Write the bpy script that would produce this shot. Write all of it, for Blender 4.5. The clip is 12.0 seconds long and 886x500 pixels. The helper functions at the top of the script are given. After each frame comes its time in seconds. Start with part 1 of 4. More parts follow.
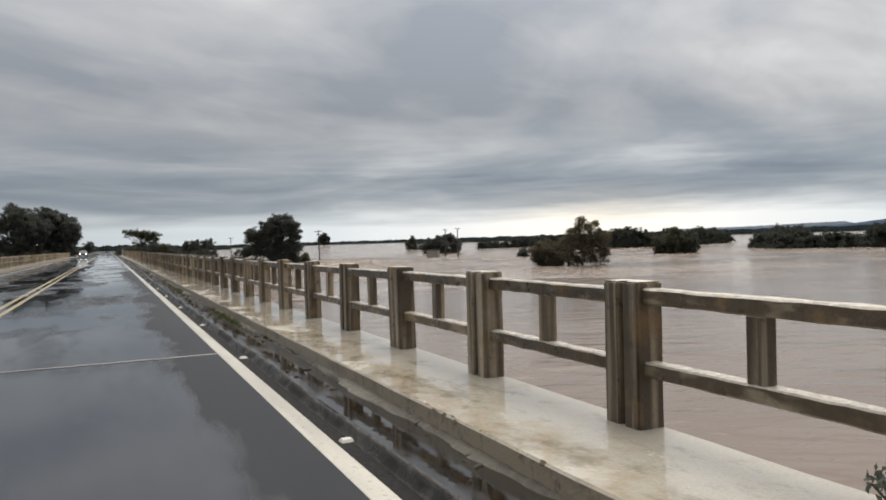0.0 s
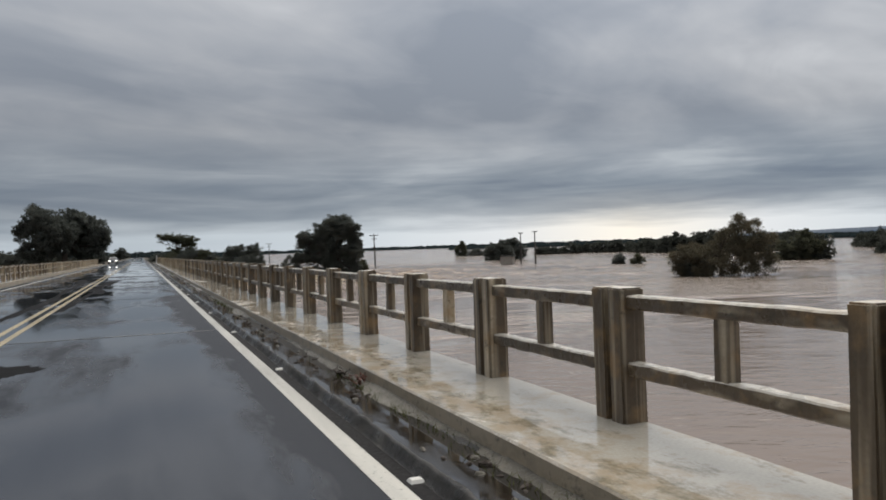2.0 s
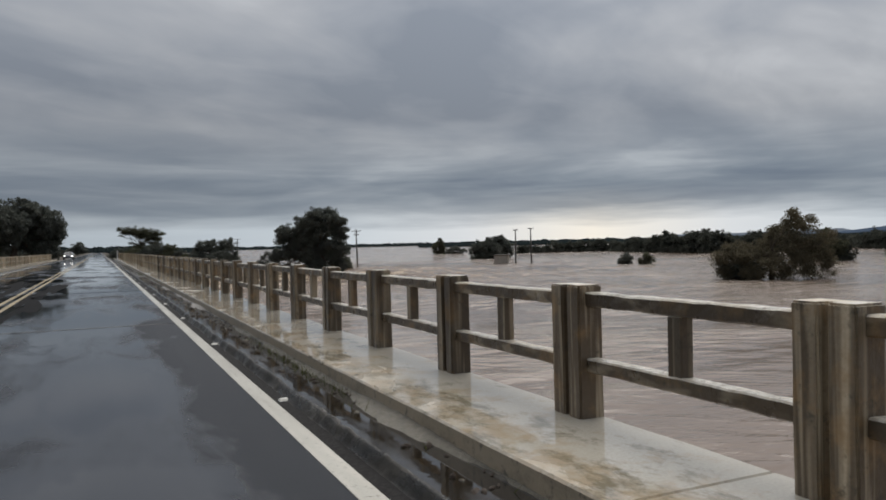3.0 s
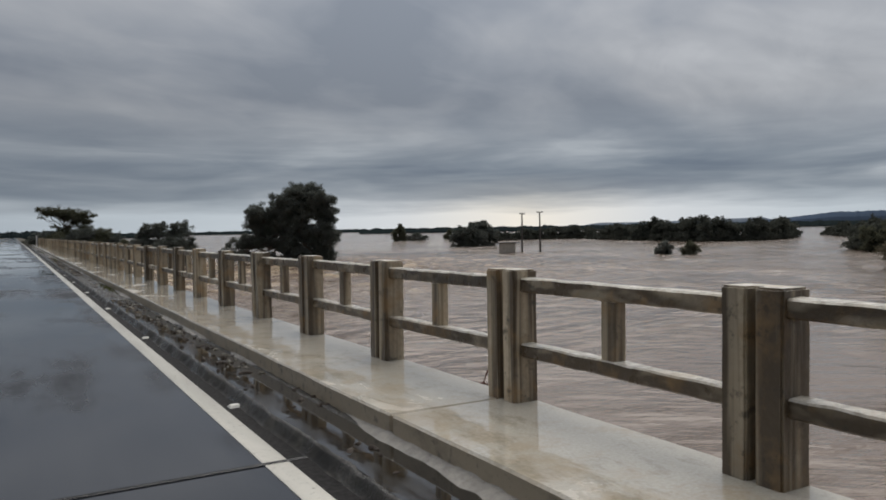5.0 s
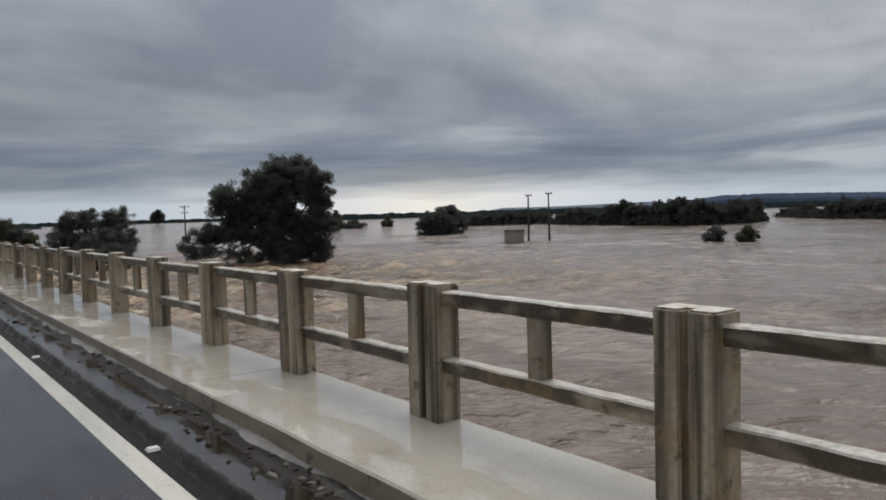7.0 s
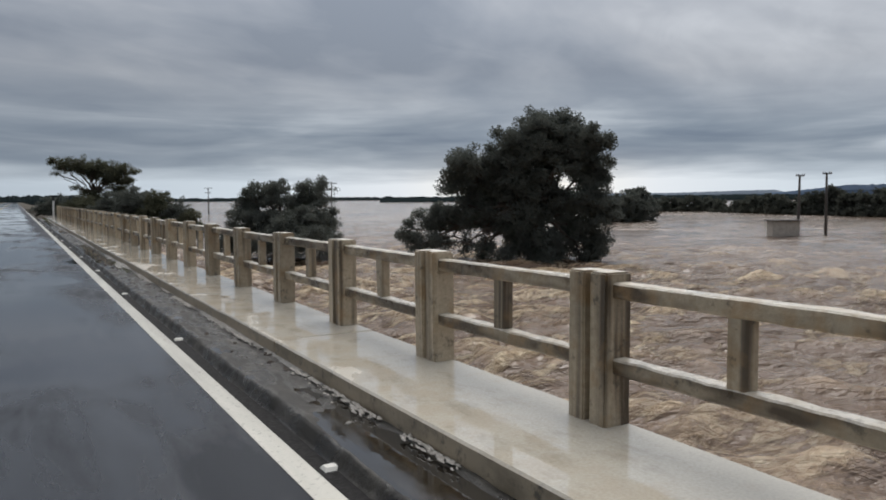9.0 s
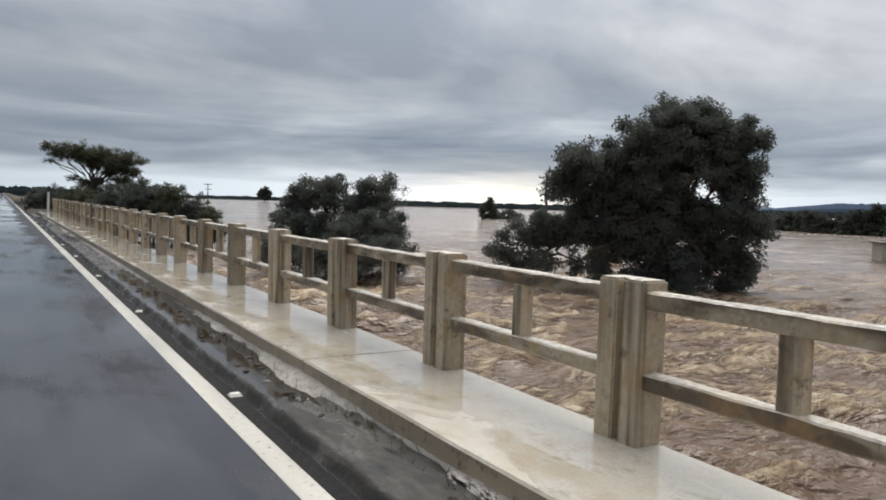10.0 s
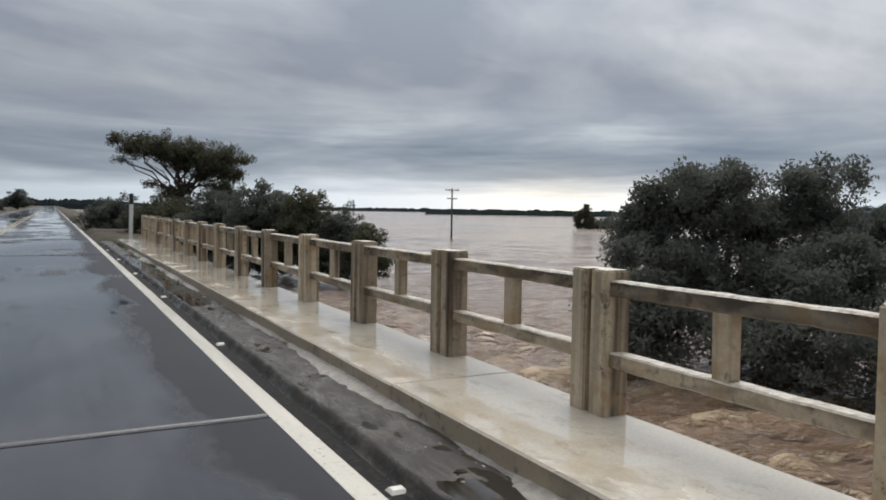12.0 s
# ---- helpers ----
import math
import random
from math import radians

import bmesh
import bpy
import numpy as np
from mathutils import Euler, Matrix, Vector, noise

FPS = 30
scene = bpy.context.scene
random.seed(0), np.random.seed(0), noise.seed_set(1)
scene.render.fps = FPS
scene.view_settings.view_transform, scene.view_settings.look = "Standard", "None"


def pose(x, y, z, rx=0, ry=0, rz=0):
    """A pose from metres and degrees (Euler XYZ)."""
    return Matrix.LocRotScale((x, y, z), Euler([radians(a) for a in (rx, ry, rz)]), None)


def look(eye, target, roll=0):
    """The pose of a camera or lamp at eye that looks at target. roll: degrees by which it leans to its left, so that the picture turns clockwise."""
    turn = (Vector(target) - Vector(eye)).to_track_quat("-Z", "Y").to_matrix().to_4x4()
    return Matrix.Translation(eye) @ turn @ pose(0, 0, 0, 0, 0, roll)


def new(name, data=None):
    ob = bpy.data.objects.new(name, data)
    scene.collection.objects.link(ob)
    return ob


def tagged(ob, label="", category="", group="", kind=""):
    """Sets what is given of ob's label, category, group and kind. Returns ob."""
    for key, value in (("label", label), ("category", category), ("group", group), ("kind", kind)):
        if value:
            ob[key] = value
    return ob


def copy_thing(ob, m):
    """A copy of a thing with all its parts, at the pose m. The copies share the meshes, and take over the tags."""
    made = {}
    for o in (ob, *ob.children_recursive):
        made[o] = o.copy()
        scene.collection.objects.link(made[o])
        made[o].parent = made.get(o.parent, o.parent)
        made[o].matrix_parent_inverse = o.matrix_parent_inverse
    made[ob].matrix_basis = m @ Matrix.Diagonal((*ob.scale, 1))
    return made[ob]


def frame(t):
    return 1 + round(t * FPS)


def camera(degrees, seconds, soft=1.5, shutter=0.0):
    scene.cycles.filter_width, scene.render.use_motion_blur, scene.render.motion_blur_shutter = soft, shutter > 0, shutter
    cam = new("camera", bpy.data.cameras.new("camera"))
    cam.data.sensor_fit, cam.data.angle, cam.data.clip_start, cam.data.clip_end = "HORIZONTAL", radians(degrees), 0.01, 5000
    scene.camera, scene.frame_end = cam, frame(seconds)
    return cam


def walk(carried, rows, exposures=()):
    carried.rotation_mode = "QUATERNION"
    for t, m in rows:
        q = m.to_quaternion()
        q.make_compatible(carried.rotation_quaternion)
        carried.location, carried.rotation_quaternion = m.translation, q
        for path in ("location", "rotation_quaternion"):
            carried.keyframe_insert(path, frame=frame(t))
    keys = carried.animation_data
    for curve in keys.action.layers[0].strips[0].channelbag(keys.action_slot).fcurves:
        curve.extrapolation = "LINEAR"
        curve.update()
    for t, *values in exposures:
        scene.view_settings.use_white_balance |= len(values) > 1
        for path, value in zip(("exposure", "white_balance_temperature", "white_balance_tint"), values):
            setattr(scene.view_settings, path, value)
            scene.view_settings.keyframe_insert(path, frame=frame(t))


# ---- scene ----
cam = camera(61.2, 12.0, soft=1.8)
ROWS = [
    (0.0, 0.019, 0.000, 1.413, -24.060, -0.806, 1.778),
    (0.5, 0.012, 5.845, 1.412, -22.748, -0.355, 1.892),
    (1.0, 0.009, 11.775, 1.415, -21.589, -0.081, 1.970),
    (1.5, 0.012, 17.633, 1.425, -21.304, -0.067, 1.698),
    (2.0, 0.003, 23.525, 1.432, -21.961, -0.270, 1.857),
    (2.5, -0.002, 29.465, 1.440, -23.210, -0.429, 1.078),
    (3.0, -0.002, 35.464, 1.425, -24.604, -0.511, 1.343),
    (5.0, 0.008, 59.527, 1.411, -29.802, -1.619, 1.028),
    (5.5, 0.045, 65.598, 1.419, -32.313, -2.145, 0.790),
    (6.0, 0.067, 71.619, 1.468, -35.455, -2.423, 0.979),
    (6.5, 0.064, 77.690, 1.586, -37.688, -2.622, 1.554),
    (8.5, 0.006, 102.194, 1.585, -31.809, -4.193, 1.298),
    (9.0, 0.000, 108.412, 1.553, -29.688, -3.987, 0.399),
    (9.5, 0.005, 114.565, 1.528, -29.998, -3.863, -0.687),
    (10.0, -0.005, 120.768, 1.509, -30.454, -3.595, -1.545),
    (10.5, -0.031, 127.062, 1.489, -29.499, -3.364, -1.631),
    (11.0, -0.062, 133.387, 1.481, -28.562, -3.336, -1.838),
    (11.5, -0.086, 139.731, 1.477, -27.646, -3.243, -1.138),
    (12.0, -0.064, 146.097, 1.472, -27.526, -3.050, -0.855),
]
EXPOSURES = [(0.0, 0.4, 6750, 10), (0.5, 0.25, 6700, 10), (1.0, 0.15, 6600, 10), (2.0, 0.12, 6440, 10), (2.5, 0.13, 6500, 10), (3.0, -0.04, 6400, 10), (5.0, -0.12, 6370, 10), (6.5, -0.12, 6270, 10), (8.5, 0.0, 6210, 10), (9.0, 0.15, 6240, 10), (9.5, 0.4, 6340, 10), (10.0, 0.46, 6370, 10), (10.5, 0.44, 6440, 10), (11.0, 0.14, 6270, 10), (11.5, 0.15, 6270, 10), (12.0, 0.35, 6370, 10)]
walk(cam, [(t, pose(x, y, z, 90 + pitch, roll, yaw)) for t, x, y, z, yaw, pitch, roll in ROWS], EXPOSURES)


# ---- node helpers ----
def node(nt, kind, **values):
    """A node with its inputs set from values or linked from sockets; i0, i1 ... name inputs by number."""
    n = nt.nodes.new(kind)
    for key, v in values.items():
        if key.startswith("p_"):
            if key == "p_operation":
                n.operation = v
            elif key == "p_blend_type":
                n.blend_type = v
            elif key == "p_data_type":
                n.data_type = v
            elif key == "p_sky_type":
                n.sky_type = v
            elif key == "p_wave_type":
                n.wave_type = v
            continue
        sock = n.inputs[int(key[1:])] if key[0] == "i" and key[1:].isdigit() else n.inputs[key.replace("_", " ")]
        if isinstance(v, bpy.types.NodeSocket):
            nt.links.new(v, sock)
        else:
            sock.default_value = v
    return n


def calc(nt, op, a, b=0.0, c=0.0):
    return node(nt, "ShaderNodeMath", p_operation=op, i0=a, i1=b, i2=c).outputs[0]


def mixc(nt, fac, a, b, blend="MIX"):
    return node(nt, "ShaderNodeMixRGB", p_blend_type=blend, i0=fac, i1=a, i2=b).outputs[0]


def ramp(nt, fac, stops):
    n = node(nt, "ShaderNodeValToRGB", i0=fac)
    els = n.color_ramp.elements
    while len(els) < len(stops):
        els.new(0.5)
    for e, (p, v) in zip(els, stops):
        e.position = p
        e.color = (*v, 1) if isinstance(v, tuple) else (v, v, v, 1)
    return n.outputs[0]


def scaled(nt, vec, sx, sy, sz):
    n = node(nt, "ShaderNodeMapping", i0=vec)
    n.inputs["Scale"].default_value = (sx, sy, sz)
    return n.outputs[0]


def fuzz(nt, vec, scale, detail=4.0, rough=0.55, dist=0.0):
    return node(nt, "ShaderNodeTexNoise", Vector=vec, Scale=scale, Detail=detail, Roughness=rough, Distortion=dist).outputs[0]


# ---- world: a closed, low cloud deck with a bright slit above the horizon ----
SUN_AZ = 38.0          # degrees clockwise from +y
world = bpy.data.worlds.new("overcast")
scene.world = world
world.use_nodes = True
wt = world.node_tree
wt.nodes.clear()
coord = node(wt, "ShaderNodeTexCoord").outputs["Generated"]
sep = node(wt, "ShaderNodeSeparateXYZ", i0=coord)
sx, sy, sz = sep.outputs
up = calc(wt, "MAXIMUM", sz, 0.0)
deck = calc(wt, "ADD", up, 0.20)
flat = node(wt, "ShaderNodeCombineXYZ", i0=calc(wt, "DIVIDE", sx, deck), i1=calc(wt, "DIVIDE", sy, deck), i2=0.0).outputs[0]
turned = node(wt, "ShaderNodeMapping", i0=flat)
turned.inputs["Rotation"].default_value = (0, 0, radians(-24))
turned.inputs["Location"].default_value = (5.3, 2.1, 0)
big = fuzz(wt, scaled(wt, turned.outputs[0], 0.80, 1.05, 1), 1.0, 4, 0.46, 0.7)
small = fuzz(wt, scaled(wt, turned.outputs[0], 2.6, 4.2, 1), 1.0, 5, 0.55, 0.5)
tone = calc(wt, "ADD", calc(wt, "MULTIPLY", big, 0.8), calc(wt, "MULTIPLY", small, 0.2))
high = ramp(wt, tone, [(0.36, (0.190, 0.209, 0.240)), (0.46, (0.250, 0.266, 0.292)), (0.55, (0.316, 0.326, 0.343)), (0.66, (0.418, 0.426, 0.438))])
# thin level layers of cloud low down
streaks = calc(wt, "ADD", calc(wt, "MULTIPLY", fuzz(wt, scaled(wt, coord, 2.0, 2.0, 17), 1.0, 4, 0.5, 0.8), 0.74), calc(wt, "MULTIPLY", fuzz(wt, scaled(wt, coord, 6, 6, 44), 1.0, 4, 0.55, 0.8), 0.26))
low = ramp(wt, streaks, [(0.37, (0.130, 0.160, 0.205)), (0.46, (0.19, 0.222, 0.262)), (0.54, (0.264, 0.294, 0.330)), (0.64, (0.42, 0.45, 0.475))])
clouds = mixc(wt, ramp(wt, up, [(0.03, 1.0), (0.085, 0.9), (0.16, 0.0)]), high, low)
lift = ramp(wt, up, [(0.0, 1.0), (0.07, 1.0), (0.17, 1.08), (0.30, 1.35), (0.55, 1.3), (1.0, 1.3)])
clouds = mixc(wt, 1.0, clouds, lift, "MULTIPLY")
heavy = calc(wt, "MULTIPLY", ramp(wt, calc(wt, "ADD", calc(wt, "MULTIPLY", calc(wt, "ARCTAN2", sx, sy), 0.6), 0.5), [(0.38, 0.62), (0.52, 0.42), (0.62, 0.22), (0.78, 0.0)]), ramp(wt, up, [(0.02, 0.0), (0.05, 1.0), (0.10, 0.9), (0.17, 0.0)]))
clouds = mixc(wt, heavy, clouds, (0.105, 0.135, 0.18, 1))
turn_off = calc(wt, "ABSOLUTE", calc(wt, "SUBTRACT", calc(wt, "ARCTAN2", sx, sy), radians(62)))
clouds = mixc(wt, 1.0, clouds, ramp(wt, calc(wt, "DIVIDE", turn_off, 2.0), [(0.0, 1.17), (0.25, 1.16), (0.5, 1.04), (1.0, 0.97)]), "MULTIPLY")
# the bright slit, warmest towards the hidden sun
az = calc(wt, "ARCTAN2", sx, sy)
off = calc(wt, "ABSOLUTE", calc(wt, "SUBTRACT", az, radians(SUN_AZ - 2)))
side = ramp(wt, calc(wt, "DIVIDE", off, 1.6), [(0.0, 1.0), (0.2, 0.85), (0.42, 0.55), (1.0, 0.25)])
wob = calc(wt, "MULTIPLY", calc(wt, "SUBTRACT", fuzz(wt, scaled(wt, coord, 4, 4, 45), 1.0, 4, 0.6), 0.5), 0.04)
level = calc(wt, "ADD", up, wob)
band = ramp(wt, calc(wt, "MULTIPLY", level, 5.0), [(0.0, 1.0), (0.10, 1.0), (0.16, 0.55), (0.22, 0.18), (0.34, 0.0)])
slit = calc(wt, "MULTIPLY", band, side)
warm = ramp(wt, calc(wt, "DIVIDE", off, 1.2), [(0.0, (1.0, 0.93, 0.81)), (0.14, (0.80, 0.82, 0.83)), (0.3, (0.68, 0.74, 0.78)), (1.0, (0.54, 0.63, 0.70))])
cover = mixc(wt, slit, clouds, warm)
sky = node(wt, "ShaderNodeTexSky", p_sky_type="NISHITA")
sky.sun_disc = False
sky.sun_elevation = radians(58)
sky.sun_rotation = radians(SUN_AZ)
sky_bg = node(wt, "ShaderNodeBackground", Color=sky.outputs[0], Strength=0.05)
cover_bg = node(wt, "ShaderNodeBackground", Color=cover, Strength=1.0)
thin = node(wt, "ShaderNodeMixShader", i0=0.94)
wt.links.new(sky_bg.outputs[0], thin.inputs[1])
wt.links.new(cover_bg.outputs[0], thin.inputs[2])
wt.links.new(thin.outputs[0], node(wt, "ShaderNodeOutputWorld").inputs[0])

sun = new("sun", bpy.data.lights.new("sun", "SUN"))
sun.data.energy, sun.data.angle, sun.data.color = 2.6, radians(60), (1.0, 0.95, 0.88)
sun.matrix_world = look((0, 0, 50), (-50 * math.sin(radians(SUN_AZ)), -50 * math.cos(radians(SUN_AZ)), -30))


# ---- materials ----
MID = -2.42            # middle of the road


def material(name):
    m = bpy.data.materials.new(name)
    m.use_nodes = True
    nt = m.node_tree
    return m, nt, nt.nodes["Principled BSDF"]


def wire(nt, value, sock):
    if isinstance(value, bpy.types.NodeSocket):
        nt.links.new(value, sock)
    else:
        sock.default_value = value


def relief(nt, shader, height, strength, distance):
    b = node(nt, "ShaderNodeBump", Height=height, Strength=strength, Distance=distance)
    nt.links.new(b.outputs["Normal"], shader.inputs["Normal"])


def place(nt):
    return node(nt, "ShaderNodeNewGeometry").outputs["Position"]


def plain(name, color, rough=0.6, metal=0.0, vary=0.25, scale=6.0, bump=0.0):
    m, nt, s = material(name)
    p = place(nt)
    a = fuzz(nt, p, scale, 5)
    c = mixc(nt, a, tuple(v * (1 - vary) for v in color) + (1,), tuple(min(1, v * (1 + vary)) for v in color) + (1,))
    wire(nt, c, s.inputs["Base Color"])
    wire(nt, ramp(nt, fuzz(nt, p, scale * 3, 3), [(0.3, max(0, rough - 0.1)), (0.7, min(1, rough + 0.1))]), s.inputs["Roughness"])
    s.inputs["Metallic"].default_value = metal
    if bump:
        relief(nt, s, fuzz(nt, p, scale * 6, 4), 0.5, bump)
    return m


def asphalt():
    m, nt, s = material("wet_asphalt")
    p = place(nt)
    grain = fuzz(nt, p, 130, 3, 0.7)
    wear = fuzz(nt, scaled(nt, p, 1.9, 0.10, 1), 1.0, 6, 0.65, 0.5)
    c = mixc(nt, grain, (0.010, 0.012, 0.017, 1), (0.029, 0.033, 0.041, 1))
    c = mixc(nt, ramp(nt, wear, [(0.46, 0.0), (0.70, 0.4)]), c, (0.046, 0.050, 0.058, 1))
    wire(nt, c, s.inputs["Base Color"])
    pool = calc(nt, "ADD", calc(nt, "MULTIPLY", fuzz(nt, scaled(nt, p, 0.42, 0.24, 1), 1.0, 4, 0.5, 0.6), 0.7), calc(nt, "MULTIPLY", fuzz(nt, scaled(nt, p, 2.6, 0.5, 1), 1.0, 5, 0.6, 0.4), 0.3))
    # the strip inside the edge line drains first and lies dull in long ragged blots
    inside = calc(nt, "SUBTRACT", 4.0, calc(nt, "ABSOLUTE", calc(nt, "SUBTRACT", node(nt, "ShaderNodeSeparateXYZ", i0=p).outputs[0], MID)))
    drained = calc(nt, "MULTIPLY", ramp(nt, calc(nt, "MULTIPLY", 0.5, calc(nt, "ADD", inside, calc(nt, "MULTIPLY", fuzz(nt, scaled(nt, p, 0.9, 0.22, 1), 1.0, 5, 0.6, 0.4), 1.6))), [(0.60, 0.30), (0.90, 0.0)]), ramp(nt, calc(nt, "DIVIDE", node(nt, "ShaderNodeSeparateXYZ", i0=p).outputs[1], 200.0), [(0.05, 1.0), (0.24, 1.0), (0.30, 0.2), (0.70, 0.2), (0.735, 1.0)]))
    wet = ramp(nt, calc(nt, "SUBTRACT", pool, drained), [(0.35, 0.0), (0.44, 0.6), (0.52, 1.0)])
    wire(nt, node(nt, "ShaderNodeMapRange", Value=wet, To_Min=0.45, To_Max=0.03).outputs[0], s.inputs["Roughness"])
    wire(nt, node(nt, "ShaderNodeMapRange", Value=wet, To_Min=0.16, To_Max=0.66).outputs[0], s.inputs["Specular IOR Level"])
    s.inputs["IOR"].default_value = 1.38
    h = calc(nt, "MULTIPLY", grain, calc(nt, "SUBTRACT", 1.05, wet))
    relief(nt, s, h, 0.45, 0.004)
    return m


def gutter_mat():
    m, nt, s = material("gutter_water")
    p = place(nt)
    silt = fuzz(nt, scaled(nt, p, 3.0, 0.6, 1), 1.0, 5, 0.6, 0.7)
    wire(nt, ramp(nt, silt, [(0.35, (0.012, 0.010, 0.008)), (0.65, (0.026, 0.022, 0.016))]), s.inputs["Base Color"])
    wire(nt, ramp(nt, fuzz(nt, scaled(nt, p, 5.0, 1.2, 1), 1.0, 4, 0.6, 0.5), [(0.45, 0.015), (0.62, 0.16)]), s.inputs["Roughness"])
    s.inputs["IOR"].default_value = 1.9
    relief(nt, s, fuzz(nt, p, 9, 3, 0.5), 0.05, 0.01)
    return m


def mud_mat():
    """Wet grey silt with dark humus blotches, paler dried scum and films of water."""
    m, nt, s = material("grey_mud")
    p = place(nt)
    blot = fuzz(nt, scaled(nt, p, 7.0, 2.2, 1), 1.0, 6, 0.68, 0.6)
    fine = fuzz(nt, p, 42, 5, 0.7)
    c = ramp(nt, blot, [(0.36, (0.012, 0.011, 0.009)), (0.47, (0.023, 0.020, 0.016)), (0.56, (0.036, 0.032, 0.026)), (0.66, (0.085, 0.078, 0.066))])
    wire(nt, mixc(nt, 0.75, c, ramp(nt, fine, [(0.3, 0.35), (0.7, 1.5)]), "MULTIPLY"), s.inputs["Base Color"])
    wire(nt, ramp(nt, fuzz(nt, scaled(nt, p, 5.0, 1.8, 1), 1.0, 5, 0.65, 0.4), [(0.40, 0.18), (0.56, 0.62)]), s.inputs["Roughness"])
    s.inputs["Specular IOR Level"].default_value = 0.35
    relief(nt, s, calc(nt, "ADD", fine, calc(nt, "MULTIPLY", blot, 1.5)), 0.6, 0.014)
    return m


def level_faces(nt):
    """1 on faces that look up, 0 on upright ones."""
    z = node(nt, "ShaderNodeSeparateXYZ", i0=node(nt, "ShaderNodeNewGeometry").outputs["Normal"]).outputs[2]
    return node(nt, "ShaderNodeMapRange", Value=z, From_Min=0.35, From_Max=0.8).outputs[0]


def pavement_mat():
    m, nt, s = material("wet_pavement_concrete")
    p = place(nt)
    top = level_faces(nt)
    n1 = fuzz(nt, scaled(nt, p, 1.6, 0.8, 1), 1.0, 6, 0.6, 0.7)
    # water stands along the outer edge, moss and rust-brown silt along the kerb
    across = calc(nt, "SUBTRACT", calc(nt, "ABSOLUTE", calc(nt, "SUBTRACT", node(nt, "ShaderNodeSeparateXYZ", i0=p).outputs[0], MID)), 4.98)
    n1 = calc(nt, "ADD", n1, calc(nt, "MULTIPLY", across, 0.22))
    inner = node(nt, "ShaderNodeMapRange", Value=across, From_Min=0.30, From_Max=-0.30).outputs[0]
    n2 = fuzz(nt, p, 3.2, 8, 0.72)
    n3 = fuzz(nt, p, 55, 4, 0.6)
    # the first spans are the mossiest, the middle ones are washed nearly clean
    along = calc(nt, "DIVIDE", node(nt, "ShaderNodeSeparateXYZ", i0=p).outputs[1], 200.0)
    foul = ramp(nt, along, [(0.0, 0.5), (0.05, 1.0), (0.24, 1.0), (0.34, 0.45), (0.40, 0.25), (0.55, 0.3), (0.60, 0.6), (1.0, 0.55)])
    c = ramp(nt, n3, [(0.3, (0.480, 0.447, 0.377)), (0.7, (0.590, 0.550, 0.472))])
    c = mixc(nt, calc(nt, "MULTIPLY", ramp(nt, calc(nt, "ADD", n2, calc(nt, "MULTIPLY", inner, 0.13)), [(0.54, 0.0), (0.70, 0.6)]), foul), c, (0.40, 0.290, 0.165, 1))
    moss = ramp(nt, calc(nt, "ADD", fuzz(nt, scaled(nt, p, 2.6, 1.3, 1), 1.6, 8, 0.75, 0.1), calc(nt, "MULTIPLY", calc(nt, "MULTIPLY", inner, foul), 0.09)), [(0.56, 0.0), (0.68, 0.75)])
    c = mixc(nt, calc(nt, "MULTIPLY", moss, foul), c, (0.16, 0.14, 0.088, 1))
    # upright kerb face: its shade painted into a darker base, under algae and run-off
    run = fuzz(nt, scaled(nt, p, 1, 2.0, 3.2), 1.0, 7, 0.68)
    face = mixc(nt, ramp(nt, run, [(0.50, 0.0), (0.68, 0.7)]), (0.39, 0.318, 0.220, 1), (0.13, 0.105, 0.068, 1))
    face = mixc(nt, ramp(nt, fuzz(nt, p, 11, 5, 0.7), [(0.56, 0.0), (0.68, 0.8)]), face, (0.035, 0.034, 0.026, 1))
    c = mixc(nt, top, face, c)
    wire(nt, c, s.inputs["Base Color"])
    wet = ramp(nt, n1, [(0.31, 0.0), (0.40, 0.8), (0.47, 1.0)])
    rough = node(nt, "ShaderNodeMapRange", Value=wet, To_Min=0.33, To_Max=0.035).outputs[0]
    wire(nt, calc(nt, "MAXIMUM", rough, calc(nt, "MULTIPLY", calc(nt, "SUBTRACT", 1.0, top), 0.4)), s.inputs["Roughness"])
    s.inputs["IOR"].default_value = 1.80
    relief(nt, s, calc(nt, "MULTIPLY", fuzz(nt, p, 4.0, 4, 0.5), calc(nt, "SUBTRACT", 1.08, wet)), 0.5, 0.014)
    return m


